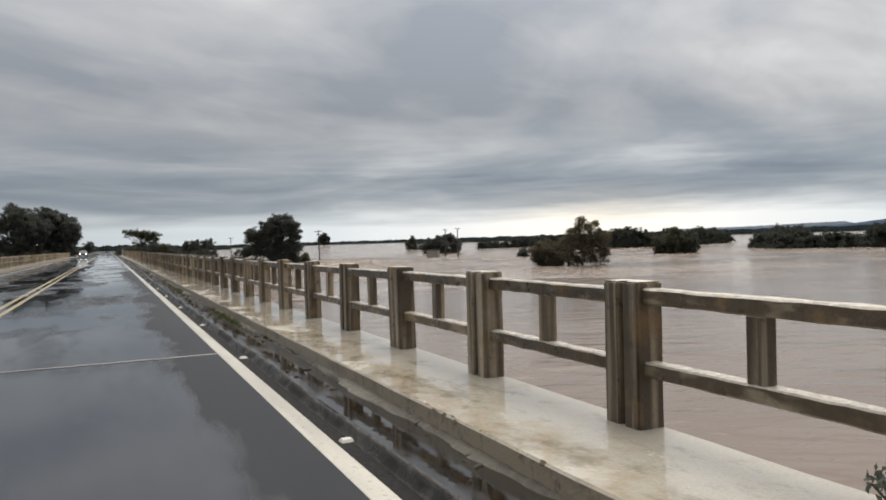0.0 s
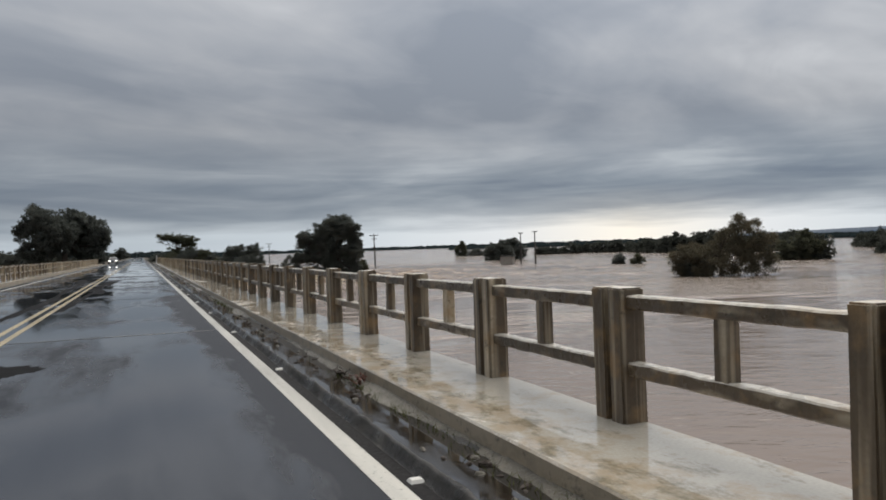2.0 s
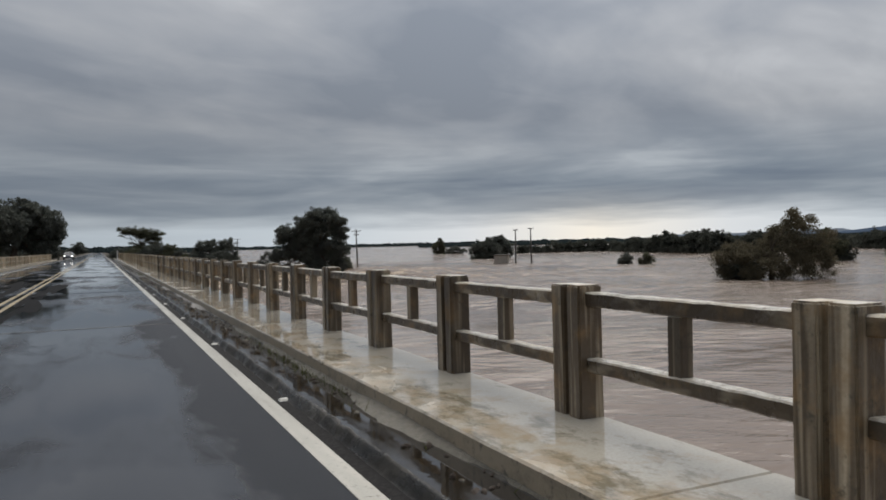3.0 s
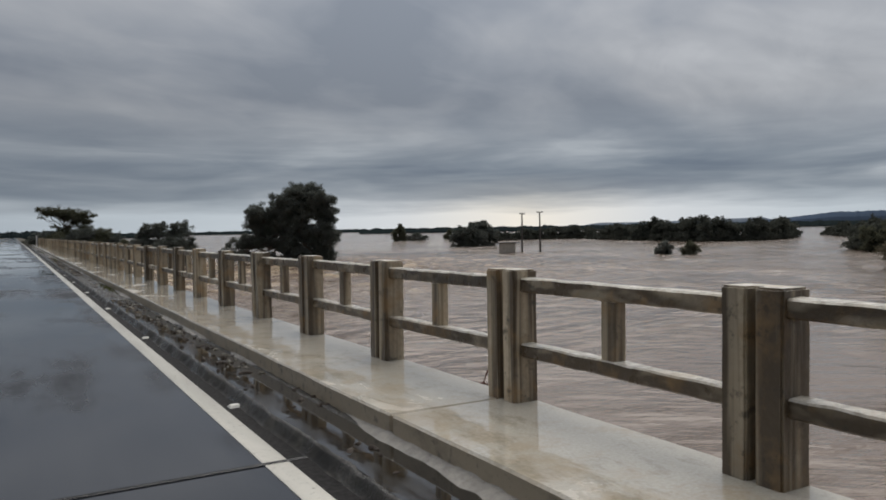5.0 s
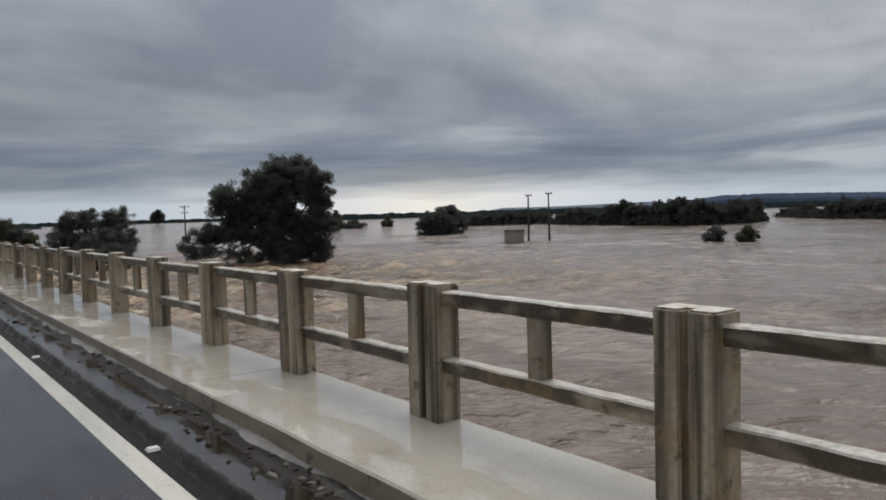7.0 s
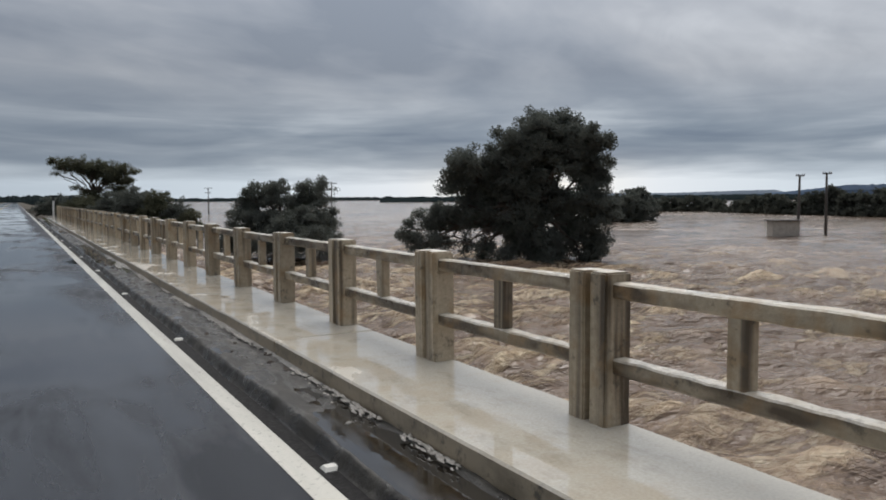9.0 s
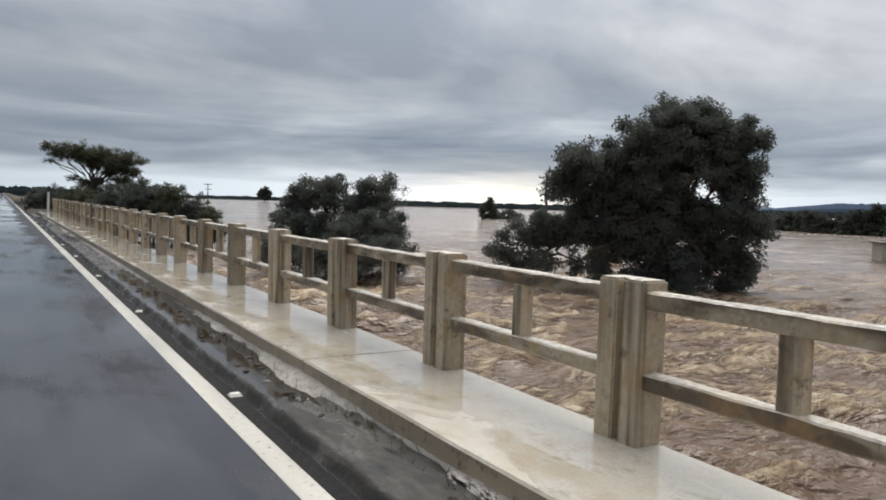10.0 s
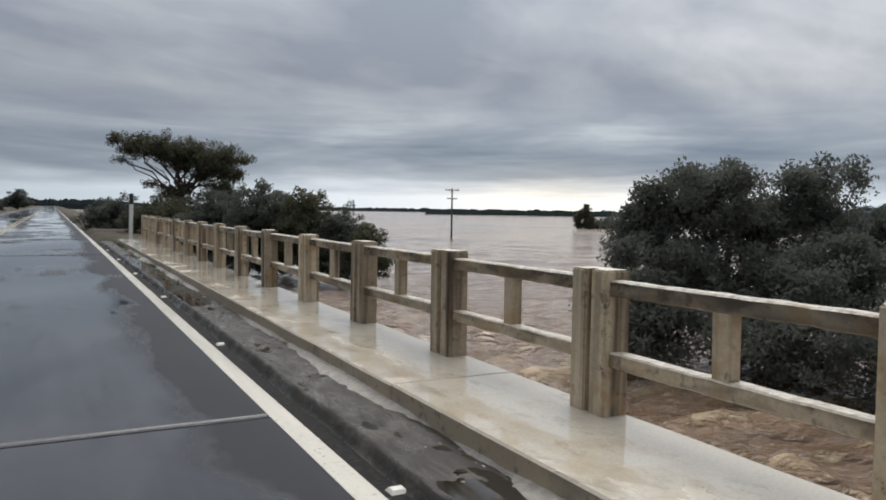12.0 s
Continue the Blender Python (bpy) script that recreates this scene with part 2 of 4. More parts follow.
def rail_mat(name, stretch, stain, pale=1.0, gloss=0.0):
    m, nt, s = material(name)
    p = node(nt, "ShaderNodeTexCoord").outputs["Object"]
    r = node(nt, "ShaderNodeObjectInfo").outputs["Random"]
    shift = node(nt, "ShaderNodeVectorMath", p_operation="ADD", i0=p, i1=node(nt, "ShaderNodeCombineXYZ", i0=calc(nt, "MULTIPLY", r, 37.0), i1=calc(nt, "MULTIPLY", r, 91.0), i2=0.0).outputs[0]).outputs[0]
    streak = fuzz(nt, scaled(nt, shift, *stretch), 1.0, 2.5, 0.5, 0.35)
    blot = fuzz(nt, shift, 4.0, 6, 0.6)
    grain = fuzz(nt, shift, 26, 5, 0.62)
    c = ramp(nt, grain, [(0.3, (0.39 * pale, 0.318 * pale, 0.222 * pale)), (0.7, (0.55 * pale, 0.46 * pale, 0.33 * pale))])
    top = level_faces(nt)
    # streaks fade on level faces, part of the painted top-to-side contrast
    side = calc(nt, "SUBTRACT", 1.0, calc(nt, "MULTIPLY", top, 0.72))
    along = node(nt, "ShaderNodeSeparateXYZ", i0=place(nt)).outputs[1]
    streak = calc(nt, "SUBTRACT", streak, node(nt, "ShaderNodeMapRange", Value=along, From_Min=55.0, From_Max=115.0, To_Min=-0.05, To_Max=0.085).outputs[0])
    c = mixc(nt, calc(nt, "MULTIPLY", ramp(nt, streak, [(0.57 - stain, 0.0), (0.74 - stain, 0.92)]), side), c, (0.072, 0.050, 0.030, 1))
    pale_run = fuzz(nt, scaled(nt, shift, stretch[0] * 1.7, stretch[1] * 1.7, stretch[2] * 1.3), 1.3, 2, 0.45, 0.15)
    c = mixc(nt, ramp(nt, pale_run, [(0.56, 0.0), (0.68, 0.55)]), c, (0.56 * pale, 0.475 * pale, 0.345 * pale, 1))
    c = mixc(nt, ramp(nt, blot, [(0.52, 0.0), (0.68, 0.6)]), c, (0.33, 0.205, 0.090, 1))
    c = mixc(nt, ramp(nt, fuzz(nt, shift, 9.0, 5, 0.7), [(0.58, 0.0), (0.68, 0.75)]), c, (0.060, 0.052, 0.038, 1))
    c = mixc(nt, 1.0, c, ramp(nt, r, [(0.0, 0.66), (1.0, 1.2)]), "MULTIPLY")
    # washed: worn pale concrete plus the sky's light on tops, painted into the colour
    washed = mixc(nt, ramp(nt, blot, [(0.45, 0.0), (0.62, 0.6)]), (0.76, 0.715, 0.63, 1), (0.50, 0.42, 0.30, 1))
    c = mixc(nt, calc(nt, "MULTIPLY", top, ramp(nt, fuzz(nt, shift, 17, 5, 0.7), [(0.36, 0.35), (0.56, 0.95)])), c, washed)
    wire(nt, c, s.inputs["Base Color"])
    wire(nt, calc(nt, "SUBTRACT", ramp(nt, blot, [(0.35, 0.32 - gloss), (0.65, 0.55 - gloss)]), calc(nt, "MULTIPLY", top, 0.06)), s.inputs["Roughness"])
    relief(nt, s, calc(nt, "ADD", grain, calc(nt, "MULTIPLY", blot, 2.0)), 0.6, 0.010)
    return m


def paint(name, color, holes=0.62):
    m, nt, s = material(name)
    p = place(nt)
    worn = ramp(nt, fuzz(nt, p, 22, 6, 0.7), [(holes - 0.04, 0.0), (holes + 0.1, 0.8)])
    dirt = ramp(nt, fuzz(nt, scaled(nt, p, 4, 0.5, 1), 1, 4), [(0.3, 0.72), (0.7, 1.0)])
    c = mixc(nt, worn, (*color, 1), (0.06, 0.06, 0.06, 1))
    wire(nt, mixc(nt, 1.0, c, dirt, "MULTIPLY"), s.inputs["Base Color"])
    s.inputs["Roughness"].default_value = 0.25
    relief(nt, s, fuzz(nt, p, 130, 3), 0.3, 0.003)
    return m


def water_mat():
    m, nt, s = material("muddy_flood_water")
    p = place(nt)
    sp = node(nt, "ShaderNodeSeparateXYZ", i0=p)
    silt = fuzz(nt, scaled(nt, p, 0.02, 0.05, 1), 1.0, 5, 0.6, 0.5)
    c = ramp(nt, silt, [(0.3, (0.188, 0.143, 0.112)), (0.7, (0.262, 0.204, 0.163))])
    # torn foam on the rough reach beside the bridge
    xw = ramp(nt, calc(nt, "DIVIDE", sp.outputs[0], 100.0), [(0.02, 0.0), (0.05, 1.0), (0.30, 1.0), (0.62, 0.0)])
    yw = ramp(nt, calc(nt, "DIVIDE", sp.outputs[1], 250.0), [(0.30, 0.0), (0.43, 0.55), (0.50, 1.0), (0.63, 1.0), (0.72, 0.0)])
    reach = calc(nt, "MULTIPLY", xw, yw)
    froth = fuzz(nt, scaled(nt, p, 1.8, 2.7, 2.0), 1.0, 7, 0.72, 1.0)
    thread = calc(nt, "SUBTRACT", 1.0, calc(nt, "MULTIPLY", calc(nt, "ABSOLUTE", calc(nt, "SUBTRACT", fuzz(nt, scaled(nt, p, 0.42, 1.25, 0.8), 1.0, 6, 0.62, 0.5), 0.5)), 10.0))
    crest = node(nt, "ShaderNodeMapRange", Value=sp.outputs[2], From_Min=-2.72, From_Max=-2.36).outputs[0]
    blots = ramp(nt, fuzz(nt, scaled(nt, p, 0.16, 0.24, 0.2), 1.0, 5, 0.6, 1.0), [(0.46, 0.0), (0.58, 1.0)])
    mass = calc(nt, "ADD", calc(nt, "ADD", calc(nt, "MULTIPLY", crest, 0.40), calc(nt, "MULTIPLY", calc(nt, "MAXIMUM", thread, 0.0), 0.32)), calc(nt, "MULTIPLY", blots, 0.46))
    foam = calc(nt, "MULTIPLY", ramp(nt, calc(nt, "MULTIPLY", mass, calc(nt, "ADD", froth, 0.25)), [(0.37, 0.0), (0.50, 0.6), (0.68, 1.0)]), calc(nt, "POWER", reach, 3.0))
    # wave contrast painted into the colour: dark troughs, pale crests, by height
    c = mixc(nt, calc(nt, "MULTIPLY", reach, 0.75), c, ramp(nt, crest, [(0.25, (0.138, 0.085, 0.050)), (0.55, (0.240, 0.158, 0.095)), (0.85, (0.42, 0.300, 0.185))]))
    c = mixc(nt, calc(nt, "MINIMUM", foam, 0.9), c, ramp(nt, froth, [(0.36, (0.27, 0.18, 0.11)), (0.5, (0.50, 0.365, 0.22)), (0.64, (0.80, 0.69, 0.50))]))
    wire(nt, c, s.inputs["Base Color"])
    wire(nt, node(nt, "ShaderNodeMapRange", Value=foam, To_Min=0.12, To_Max=0.6).outputs[0], s.inputs["Roughness"])
    s.inputs["IOR"].default_value = 1.33
    s.inputs["Specular IOR Level"].default_value = 0.5
    rip = calc(nt, "ADD", fuzz(nt, scaled(nt, p, 0.8, 1.7, 1), 1.0, 5, 0.58, 0.2), calc(nt, "MULTIPLY", fuzz(nt, scaled(nt, p, 0.14, 0.40, 1), 1.0, 5, 0.6, 0.2), 3.0))
    rip = calc(nt, "ADD", rip, calc(nt, "MULTIPLY", calc(nt, "MULTIPLY", froth, foam), 0.6))
    # long low ripples driven across the current
    wind = node(nt, "ShaderNodeMapping", i0=p)
    wind.inputs["Rotation"].default_value = (0, 0, radians(37))
    rip = calc(nt, "ADD", rip, calc(nt, "MULTIPLY", fuzz(nt, scaled(nt, wind.outputs[0], 0.32, 1.15, 0.3), 1.0, 4, 0.55, 0.4), 2.4))
    # ruffled and slack reaches lie side by side; upstream the surface is slack
    slack = calc(nt, "MULTIPLY", ramp(nt, fuzz(nt, scaled(nt, p, 0.030, 0.045, 0.0), 1.0, 4, 0.6, 0.8), [(0.42, 0.10), (0.58, 1.0)]), ramp(nt, calc(nt, "DIVIDE", sp.outputs[1], 250.0), [(0.18, 0.08), (0.36, 1.0)]))
    slack = calc(nt, "MAXIMUM", slack, reach)
    rip = calc(nt, "MULTIPLY", rip, calc(nt, "ADD", 0.05, calc(nt, "MULTIPLY", slack, 0.95)))
    relief(nt, s, rip, 0.95, 0.36)
    return m


def leaf_mat(name, dark, light):
    m, nt, s = material(name)
    isl = node(nt, "ShaderNodeNewGeometry").outputs["Random Per Island"]
    c = mixc(nt, isl, (*dark, 1), (*light, 1))
    c = mixc(nt, ramp(nt, fuzz(nt, place(nt), 0.5, 3), [(0.4, 0.0), (0.65, 0.5)]), c, (*[v * 0.6 for v in dark], 1))
    wire(nt, c, s.inputs["Base Color"])
    s.inputs["Roughness"].default_value = 0.8
    s.inputs["Specular IOR Level"].default_value = 0.1
    thru = node(nt, "ShaderNodeBsdfTranslucent", Color=c)
    both = node(nt, "ShaderNodeMixShader", i0=0.4)
    nt.links.new(s.outputs[0], both.inputs[1])
    nt.links.new(thru.outputs[0], both.inputs[2])
    nt.links.new(both.outputs[0], nt.nodes["Material Output"].inputs["Surface"])
    return m


def ground_mat():
    m, nt, s = material("muddy_verge")
    p = place(nt)
    a = fuzz(nt, p, 0.5, 6, 0.65, 0.5)
    b = fuzz(nt, p, 12, 5, 0.7)
    c = ramp(nt, a, [(0.38, (0.055, 0.036, 0.025)), (0.5, (0.075, 0.056, 0.038)), (0.6, (0.040, 0.048, 0.022))])
    wire(nt, mixc(nt, 0.6, c, ramp(nt, b, [(0.3, 0.5), (0.7, 1.2)]), "MULTIPLY"), s.inputs["Base Color"])
    wire(nt, ramp(nt, a, [(0.4, 0.6), (0.6, 0.9)]), s.inputs["Roughness"])
    s.inputs["Specular IOR Level"].default_value = 0.25
    relief(nt, s, b, 0.9, 0.08)
    return m


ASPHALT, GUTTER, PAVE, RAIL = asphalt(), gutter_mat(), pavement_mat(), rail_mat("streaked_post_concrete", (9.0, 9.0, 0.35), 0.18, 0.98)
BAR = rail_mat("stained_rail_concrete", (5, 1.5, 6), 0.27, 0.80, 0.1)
WHITE, YELLOW = paint("white_line_paint", (0.68, 0.65, 0.57)), paint("yellow_line_paint", (0.55, 0.43, 0.23), 0.56)
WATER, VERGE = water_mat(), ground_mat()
LEAF_DARK = leaf_mat("dark_leaves", (0.125, 0.135, 0.120), (0.150, 0.160, 0.138))
LEAF_OLIVE = leaf_mat("olive_leaves", (0.095, 0.100, 0.068), (0.150, 0.150, 0.100))
LEAF_BROWN = leaf_mat("brown_olive_leaves", (0.120, 0.108, 0.074), (0.185, 0.160, 0.108))
LEAF_FAR = leaf_mat("far_leaves", (0.068, 0.074, 0.064), (0.110, 0.115, 0.092))
BARK = plain("bark", (0.075, 0.058, 0.045), 0.85, 0, 0.4, 9, 0.02)
TWIG = plain("twig", (0.05, 0.036, 0.026), 0.8, 0, 0.4, 20)
POLE_WOOD = plain("pole_wood", (0.075, 0.066, 0.058), 0.8, 0, 0.3, 8, 0.005)
STRIP = plain("black_shoulder", (0.011, 0.010, 0.010), 0.75, 0, 0.6, 9, 0.006)
STRIP.node_tree.nodes["Principled BSDF"].inputs["Specular IOR Level"].default_value = 0.14
TAR = plain("wet_tar", (0.012, 0.012, 0.013), 0.16, 0, 0.4, 12, 0.006)
PATCH = plain("black_patch", (0.006, 0.006, 0.007), 0.85, 0, 0.4, 12, 0.006)
PATCH.node_tree.nodes["Principled BSDF"].inputs["Specular IOR Level"].default_value = 0.1
SEAM = plain("worn_joint", (0.060, 0.061, 0.064), 0.15, 0, 0.35, 9)
FROTH = plain("pale_froth", (0.34, 0.315, 0.28), 0.4, 0, 0.65, 16, 0.03)
MUD = mud_mat()
SILT = plain("wet_silt", (0.13, 0.115, 0.085), 0.4, 0, 0.8, 14, 0.03)
UNDERDECK = plain("deck_concrete", (0.30, 0.28, 0.25), 0.75, 0, 0.35, 2.5, 0.01)
HUT_WALL = plain("hut_plaster", (0.40, 0.36, 0.31), 0.7, 0, 0.4, 3, 0.01)
# aerial haze mixed into the base colours: blue hills, paler grey ones farther off
HILL = plain("haze_blue_forest", (0.085, 0.115, 0.165), 0.95, 0, 0.25, 0.01)
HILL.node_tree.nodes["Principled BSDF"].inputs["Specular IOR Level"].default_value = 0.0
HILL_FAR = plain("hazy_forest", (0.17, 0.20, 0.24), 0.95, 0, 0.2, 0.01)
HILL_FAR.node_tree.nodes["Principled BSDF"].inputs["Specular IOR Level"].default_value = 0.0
SHORE = plain("far_shore_trees", (0.020, 0.027, 0.028), 0.95, 0, 0.3, 0.05)
SHORE.node_tree.nodes["Principled BSDF"].inputs["Specular IOR Level"].default_value = 0.0
STUD = plain("stud_white", (0.70, 0.68, 0.62), 0.35, 0, 0.15, 30)
METAL = plain("galvanised_metal", (0.35, 0.35, 0.36), 0.45, 0.8, 0.2, 12)
BLACK = plain("black_rubber", (0.02, 0.02, 0.02), 0.6, 0, 0.2, 20)
CAR_PAINT = plain("grey_car_paint", (0.16, 0.17, 0.19), 0.25, 0.4, 0.1, 5)
CAR_GLASS = plain("dark_glass", (0.02, 0.022, 0.025), 0.05, 0, 0.1, 5)
MARK_WHITE = plain("marker_white", (0.72, 0.71, 0.68), 0.45, 0, 0.15, 14)
MARK_BLACK = plain("marker_black", (0.025, 0.025, 0.027), 0.5, 0, 0.2, 14)
RUST = plain("red_brown_debris", (0.16, 0.065, 0.045), 0.7, 0, 0.5, 15)
LAMP, _, lamp_s = material("headlight_glow")
lamp_s.inputs["Emission Color"].default_value = (1.0, 0.95, 0.86, 1)
lamp_s.inputs["Emission Strength"].default_value = 5.0


# ---- mesh helpers ----
def link(name, me, mat, parent=None, label=""):
    ob = new(name, me)
    if mat is not None and not me.materials:
        me.materials.append(mat)
    if parent is not None:
        ob.parent = parent
    if label:
        ob["label"] = label
    return ob


def part(name, bm, mat, parent=None, label=""):
    me = bpy.data.meshes.new(name)
    bm.to_mesh(me)
    bm.free()
    return link(name, me, mat, parent, label)


def sheet(name, verts, faces, mat, parent=None, label="", smooth=False):
    me = bpy.data.meshes.new(name)
    me.from_pydata([tuple(v) for v in verts], [], [tuple(f) for f in faces])
    me.update()
    if smooth:
        me.shade_smooth()
    return link(name, me, mat, parent, label)


def empty(name, x, y, z, label, category, group=""):
    ob = new(name)
    ob.location = (x, y, z)
    return tagged(ob, label, category, group)


def add_box(bm, x0, x1, y0, y1, z0, z1, bevel=0.0, cuts=0, jitter=0.0, rng=random):
    """A box, cut along y into pieces whose rings wander by the jitter."""
    ys = [y0 + (y1 - y0) * i / (cuts + 1) for i in range(cuts + 2)]
    rings = []
    for y in ys:
        rings.append([bm.verts.new((x + rng.uniform(-jitter, jitter), y, z + rng.uniform(-jitter, jitter))) for x, z in ((x0, z0), (x1, z0), (x1, z1), (x0, z1))])
    made = []
    for a, b in zip(rings, rings[1:]):
        for i in range(4):
            j = (i + 1) % 4
            made.append(bm.faces.new((a[i], b[i], b[j], a[j])))
    made += [bm.faces.new(rings[0]), bm.faces.new(rings[-1][::-1])]
    bmesh.ops.recalc_face_normals(bm, faces=made)
    if bevel:
        edges = [e for e in {e for f in made for e in f.edges} if e.calc_face_angle(0) > 0.7]
        bmesh.ops.bevel(bm, geom=edges, offset=bevel, segments=1, affect="EDGES")
    return bm


def box(name, x0, x1, y0, y1, z0, z1, mat, parent=None, bevel=0.006, label="", cuts=0, jitter=0.0):
    return part(name, add_box(bmesh.new(), x0, x1, y0, y1, z0, z1, bevel, cuts, jitter), mat, parent, label)


def tube_data(points, radii, sides=7):
    """Rings of a tapered tube along a line of points."""
    verts, faces = [], []
    for i, (p, r) in enumerate(zip(points, radii)):
        p = Vector(p)
        d = Vector(points[min(i + 1, len(points) - 1)]) - Vector(points[max(i - 1, 0)])
        u = d.orthogonal().normalized() if abs(d.normalized().z) < 0.98 else Vector((1, 0, 0))
        w = d.cross(u).normalized()
        u = w.cross(d).normalized()
        for k in range(sides):
            a = 2 * math.pi * k / sides
            verts.append(p + (u * math.cos(a) + w * math.sin(a)) * r)
    for i in range(len(points) - 1):
        for k in range(sides):
            j = (k + 1) % sides
            faces.append((i * sides + k, i * sides + j, (i + 1) * sides + j, (i + 1) * sides + k))
    n = len(verts)
    faces.append(tuple(range(sides))[::-1])
    faces.append(tuple(range(n - sides, n)))
    return verts, faces


def tube(name, points, radii, mat, parent=None, sides=7, label=""):
    v, f = tube_data(points, radii, sides)
    return sheet(name, v, f, mat, parent, label, smooth=True)


def leaves(name, centres, spread, per, size, mat, parent, rng, label=""):
    """Many small pointed leaves gathered in clumps about the given centres."""
    centres = np.asarray(centres, float)
    n = len(centres) * per
    c = np.repeat(centres, per, axis=0)
    d = rng.normal(size=(n, 3))
    d /= np.linalg.norm(d, axis=1)[:, None]
    c = c + d * (spread * rng.random((n, 1)) ** 0.5) * np.array([1, 1, 0.75])
    a = rng.normal(size=(n, 3))
    a /= np.linalg.norm(a, axis=1)[:, None]
    b = np.cross(a, rng.normal(size=(n, 3)))
    b /= np.linalg.norm(b, axis=1)[:, None]
    s = size * rng.uniform(0.6, 1.3, (n, 1))
    v = np.stack([c - a * s, c + b * s * 0.45, c + a * s, c - b * s * 0.45], 1).reshape(-1, 3)
    me = bpy.data.meshes.new(name)
    me.vertices.add(4 * n)
    me.vertices.foreach_set("co", v.astype(np.float32).ravel())
    me.loops.add(4 * n)
    me.loops.foreach_set("vertex_index", np.arange(4 * n, dtype=np.int32))
    me.polygons.add(n)
    me.polygons.foreach_set("loop_start", np.arange(0, 4 * n, 4, dtype=np.int32))
    me.update(calc_edges=True)
    return link(name, me, mat, parent, label)


def clump_centres(lobes, density, rng, reach=(0.12, 1.0)):
    """Clump centres spread through the outer part of each lobe (x, y, z, rx, ry, rz)."""
    out = []
    for x, y, z, rx, ry, rz in lobes:
        k = max(4, int(density * rx * rz))
        for _ in range(k):
            d = rng.normal(size=3)
            d /= np.linalg.norm(d)
            r = rng.uniform(*reach)
            out.append((x + d[0] * rx * r, y + d[1] * ry * r, z + d[2] * rz * r))
    return out


def crooked(a, b, r0, r1, rng, bends=4, wander=0.12):
    a, b = np.array(a, float), np.array(b, float)
    span = np.linalg.norm(b - a)
    pts, rad = [], []
    for i in range(bends + 1):
        f = i / bends
        w = rng.normal(size=3) * wander * span * math.sin(math.pi * f) * 0.5
        pts.append(tuple(a + (b - a) * f + w))
        rad.append(r0 + (r1 - r0) * f)
    return pts, rad


def tree(name, x, y, z, side, lobes, label, category="tree", trunk=0.3, fork=0.35, density=7, per=60, size=0.16,
         spread=0.55, leaf=None, seed=1, bare=False, group="", thick=0.85, sprigs=0, thin=None):
    """A tree of lobes given as (along, height, half width, half height) in the plane across `side` degrees; side turns that plane."""
    rng = np.random.default_rng(seed)
    ob = empty(name, x, y, z, label, category, group)
    u = np.array([math.cos(radians(side)), -math.sin(radians(side))])
    w = np.array([u[1], -u[0]])
    full = []
    for s, h, rs, rh, *d in lobes:
        dep = d[0] if d else rng.uniform(-0.5, 0.5) * rs
        p = u * s + w * dep
        full.append((p[0], p[1], h - z, rs * 0.93, rs * thick, rh * 0.93))
    for f in list(full):
        for _ in range(sprigs):
            d = rng.normal(size=3)
            d /= np.linalg.norm(d)
            k = rng.uniform(0.16, 0.34)
            full.append((f[0] + d[0] * f[3] * 1.02, f[1] + d[1] * f[4] * 1.02, f[2] + abs(d[2]) * f[5] * 1.02, f[3] * k, f[4] * k, f[5] * k))
    top = max(f[2] for f in full)
    knot = (rng.uniform(-0.3, 0.3), rng.uniform(-0.3, 0.3), top * fork)
    pts, rad = crooked((0, 0, -1.2), knot, trunk * 1.15, trunk * 0.8, rng, 4, 0.06)
    tube("trunk", pts, rad, BARK, ob, 9)
    for f in full[:len(lobes)]:
        if f[2] > 0.2 * top or thin:
            pts, rad = crooked(knot, (f[0], f[1], f[2] + 0.2 * f[5]), trunk * 0.5, 0.03, rng, 5, 0.16)
            tube("limb", pts, rad, BARK, ob, 6)
            for _ in range(3 if bare else 1):
                e = (f[0] + rng.uniform(-0.8, 0.8) * f[3], f[1] + rng.uniform(-0.8, 0.8) * f[4], f[2] + rng.uniform(0.0, 0.7) * f[5])
                pts, rad = crooked(pts[2] if bare else pts[3], e, trunk * 0.22, 0.02, rng, 4, 0.18)
                tube("limb", pts, rad, BARK, ob, 5)
    dots = clump_centres(full, density, rng)
    if thin:
        dots = [d for d in dots if not (d[0] * u[0] + d[1] * u[1] < thin[0] and d[2] + z < thin[1]) or rng.random() < thin[2]]
    leaves("crown", dots, spread, per, size, leaf or LEAF_DARK, ob, rng)
    return ob


# ---- the setting: road, gutters, pavements, deck ----
Y0, YEND_R, YEND_L, YFAR = -36.0, 176.0, 182.0, 900.0
JOINTS = [-26.0, -13.0, -1.6, 10.95, 23.4, 38.2, 52.6, 63.8, 77.0, 90.0, 102.6, 115.2, 126.4, 138.3, 150.9, 163.5]


def strip(name, x0, x1, z0, z1, ys, mat, parent=None, label="", wave=0.0):
    verts, faces = [], []
    for y in ys:
        verts += [(x0, y, z0 + wave * noise.noise((x0, y * 0.4, 1))), (x1, y, z1 + wave * noise.noise((x1, y * 0.4, 5)))]
    for i in range(len(ys) - 1):
        faces.append((2 * i, 2 * i + 1, 2 * i + 3, 2 * i + 2))
    return sheet(name, verts, faces, mat, parent, label)


def steps(a, b, n):
    return [a + (b - a) * i / n for i in range(n + 1)]


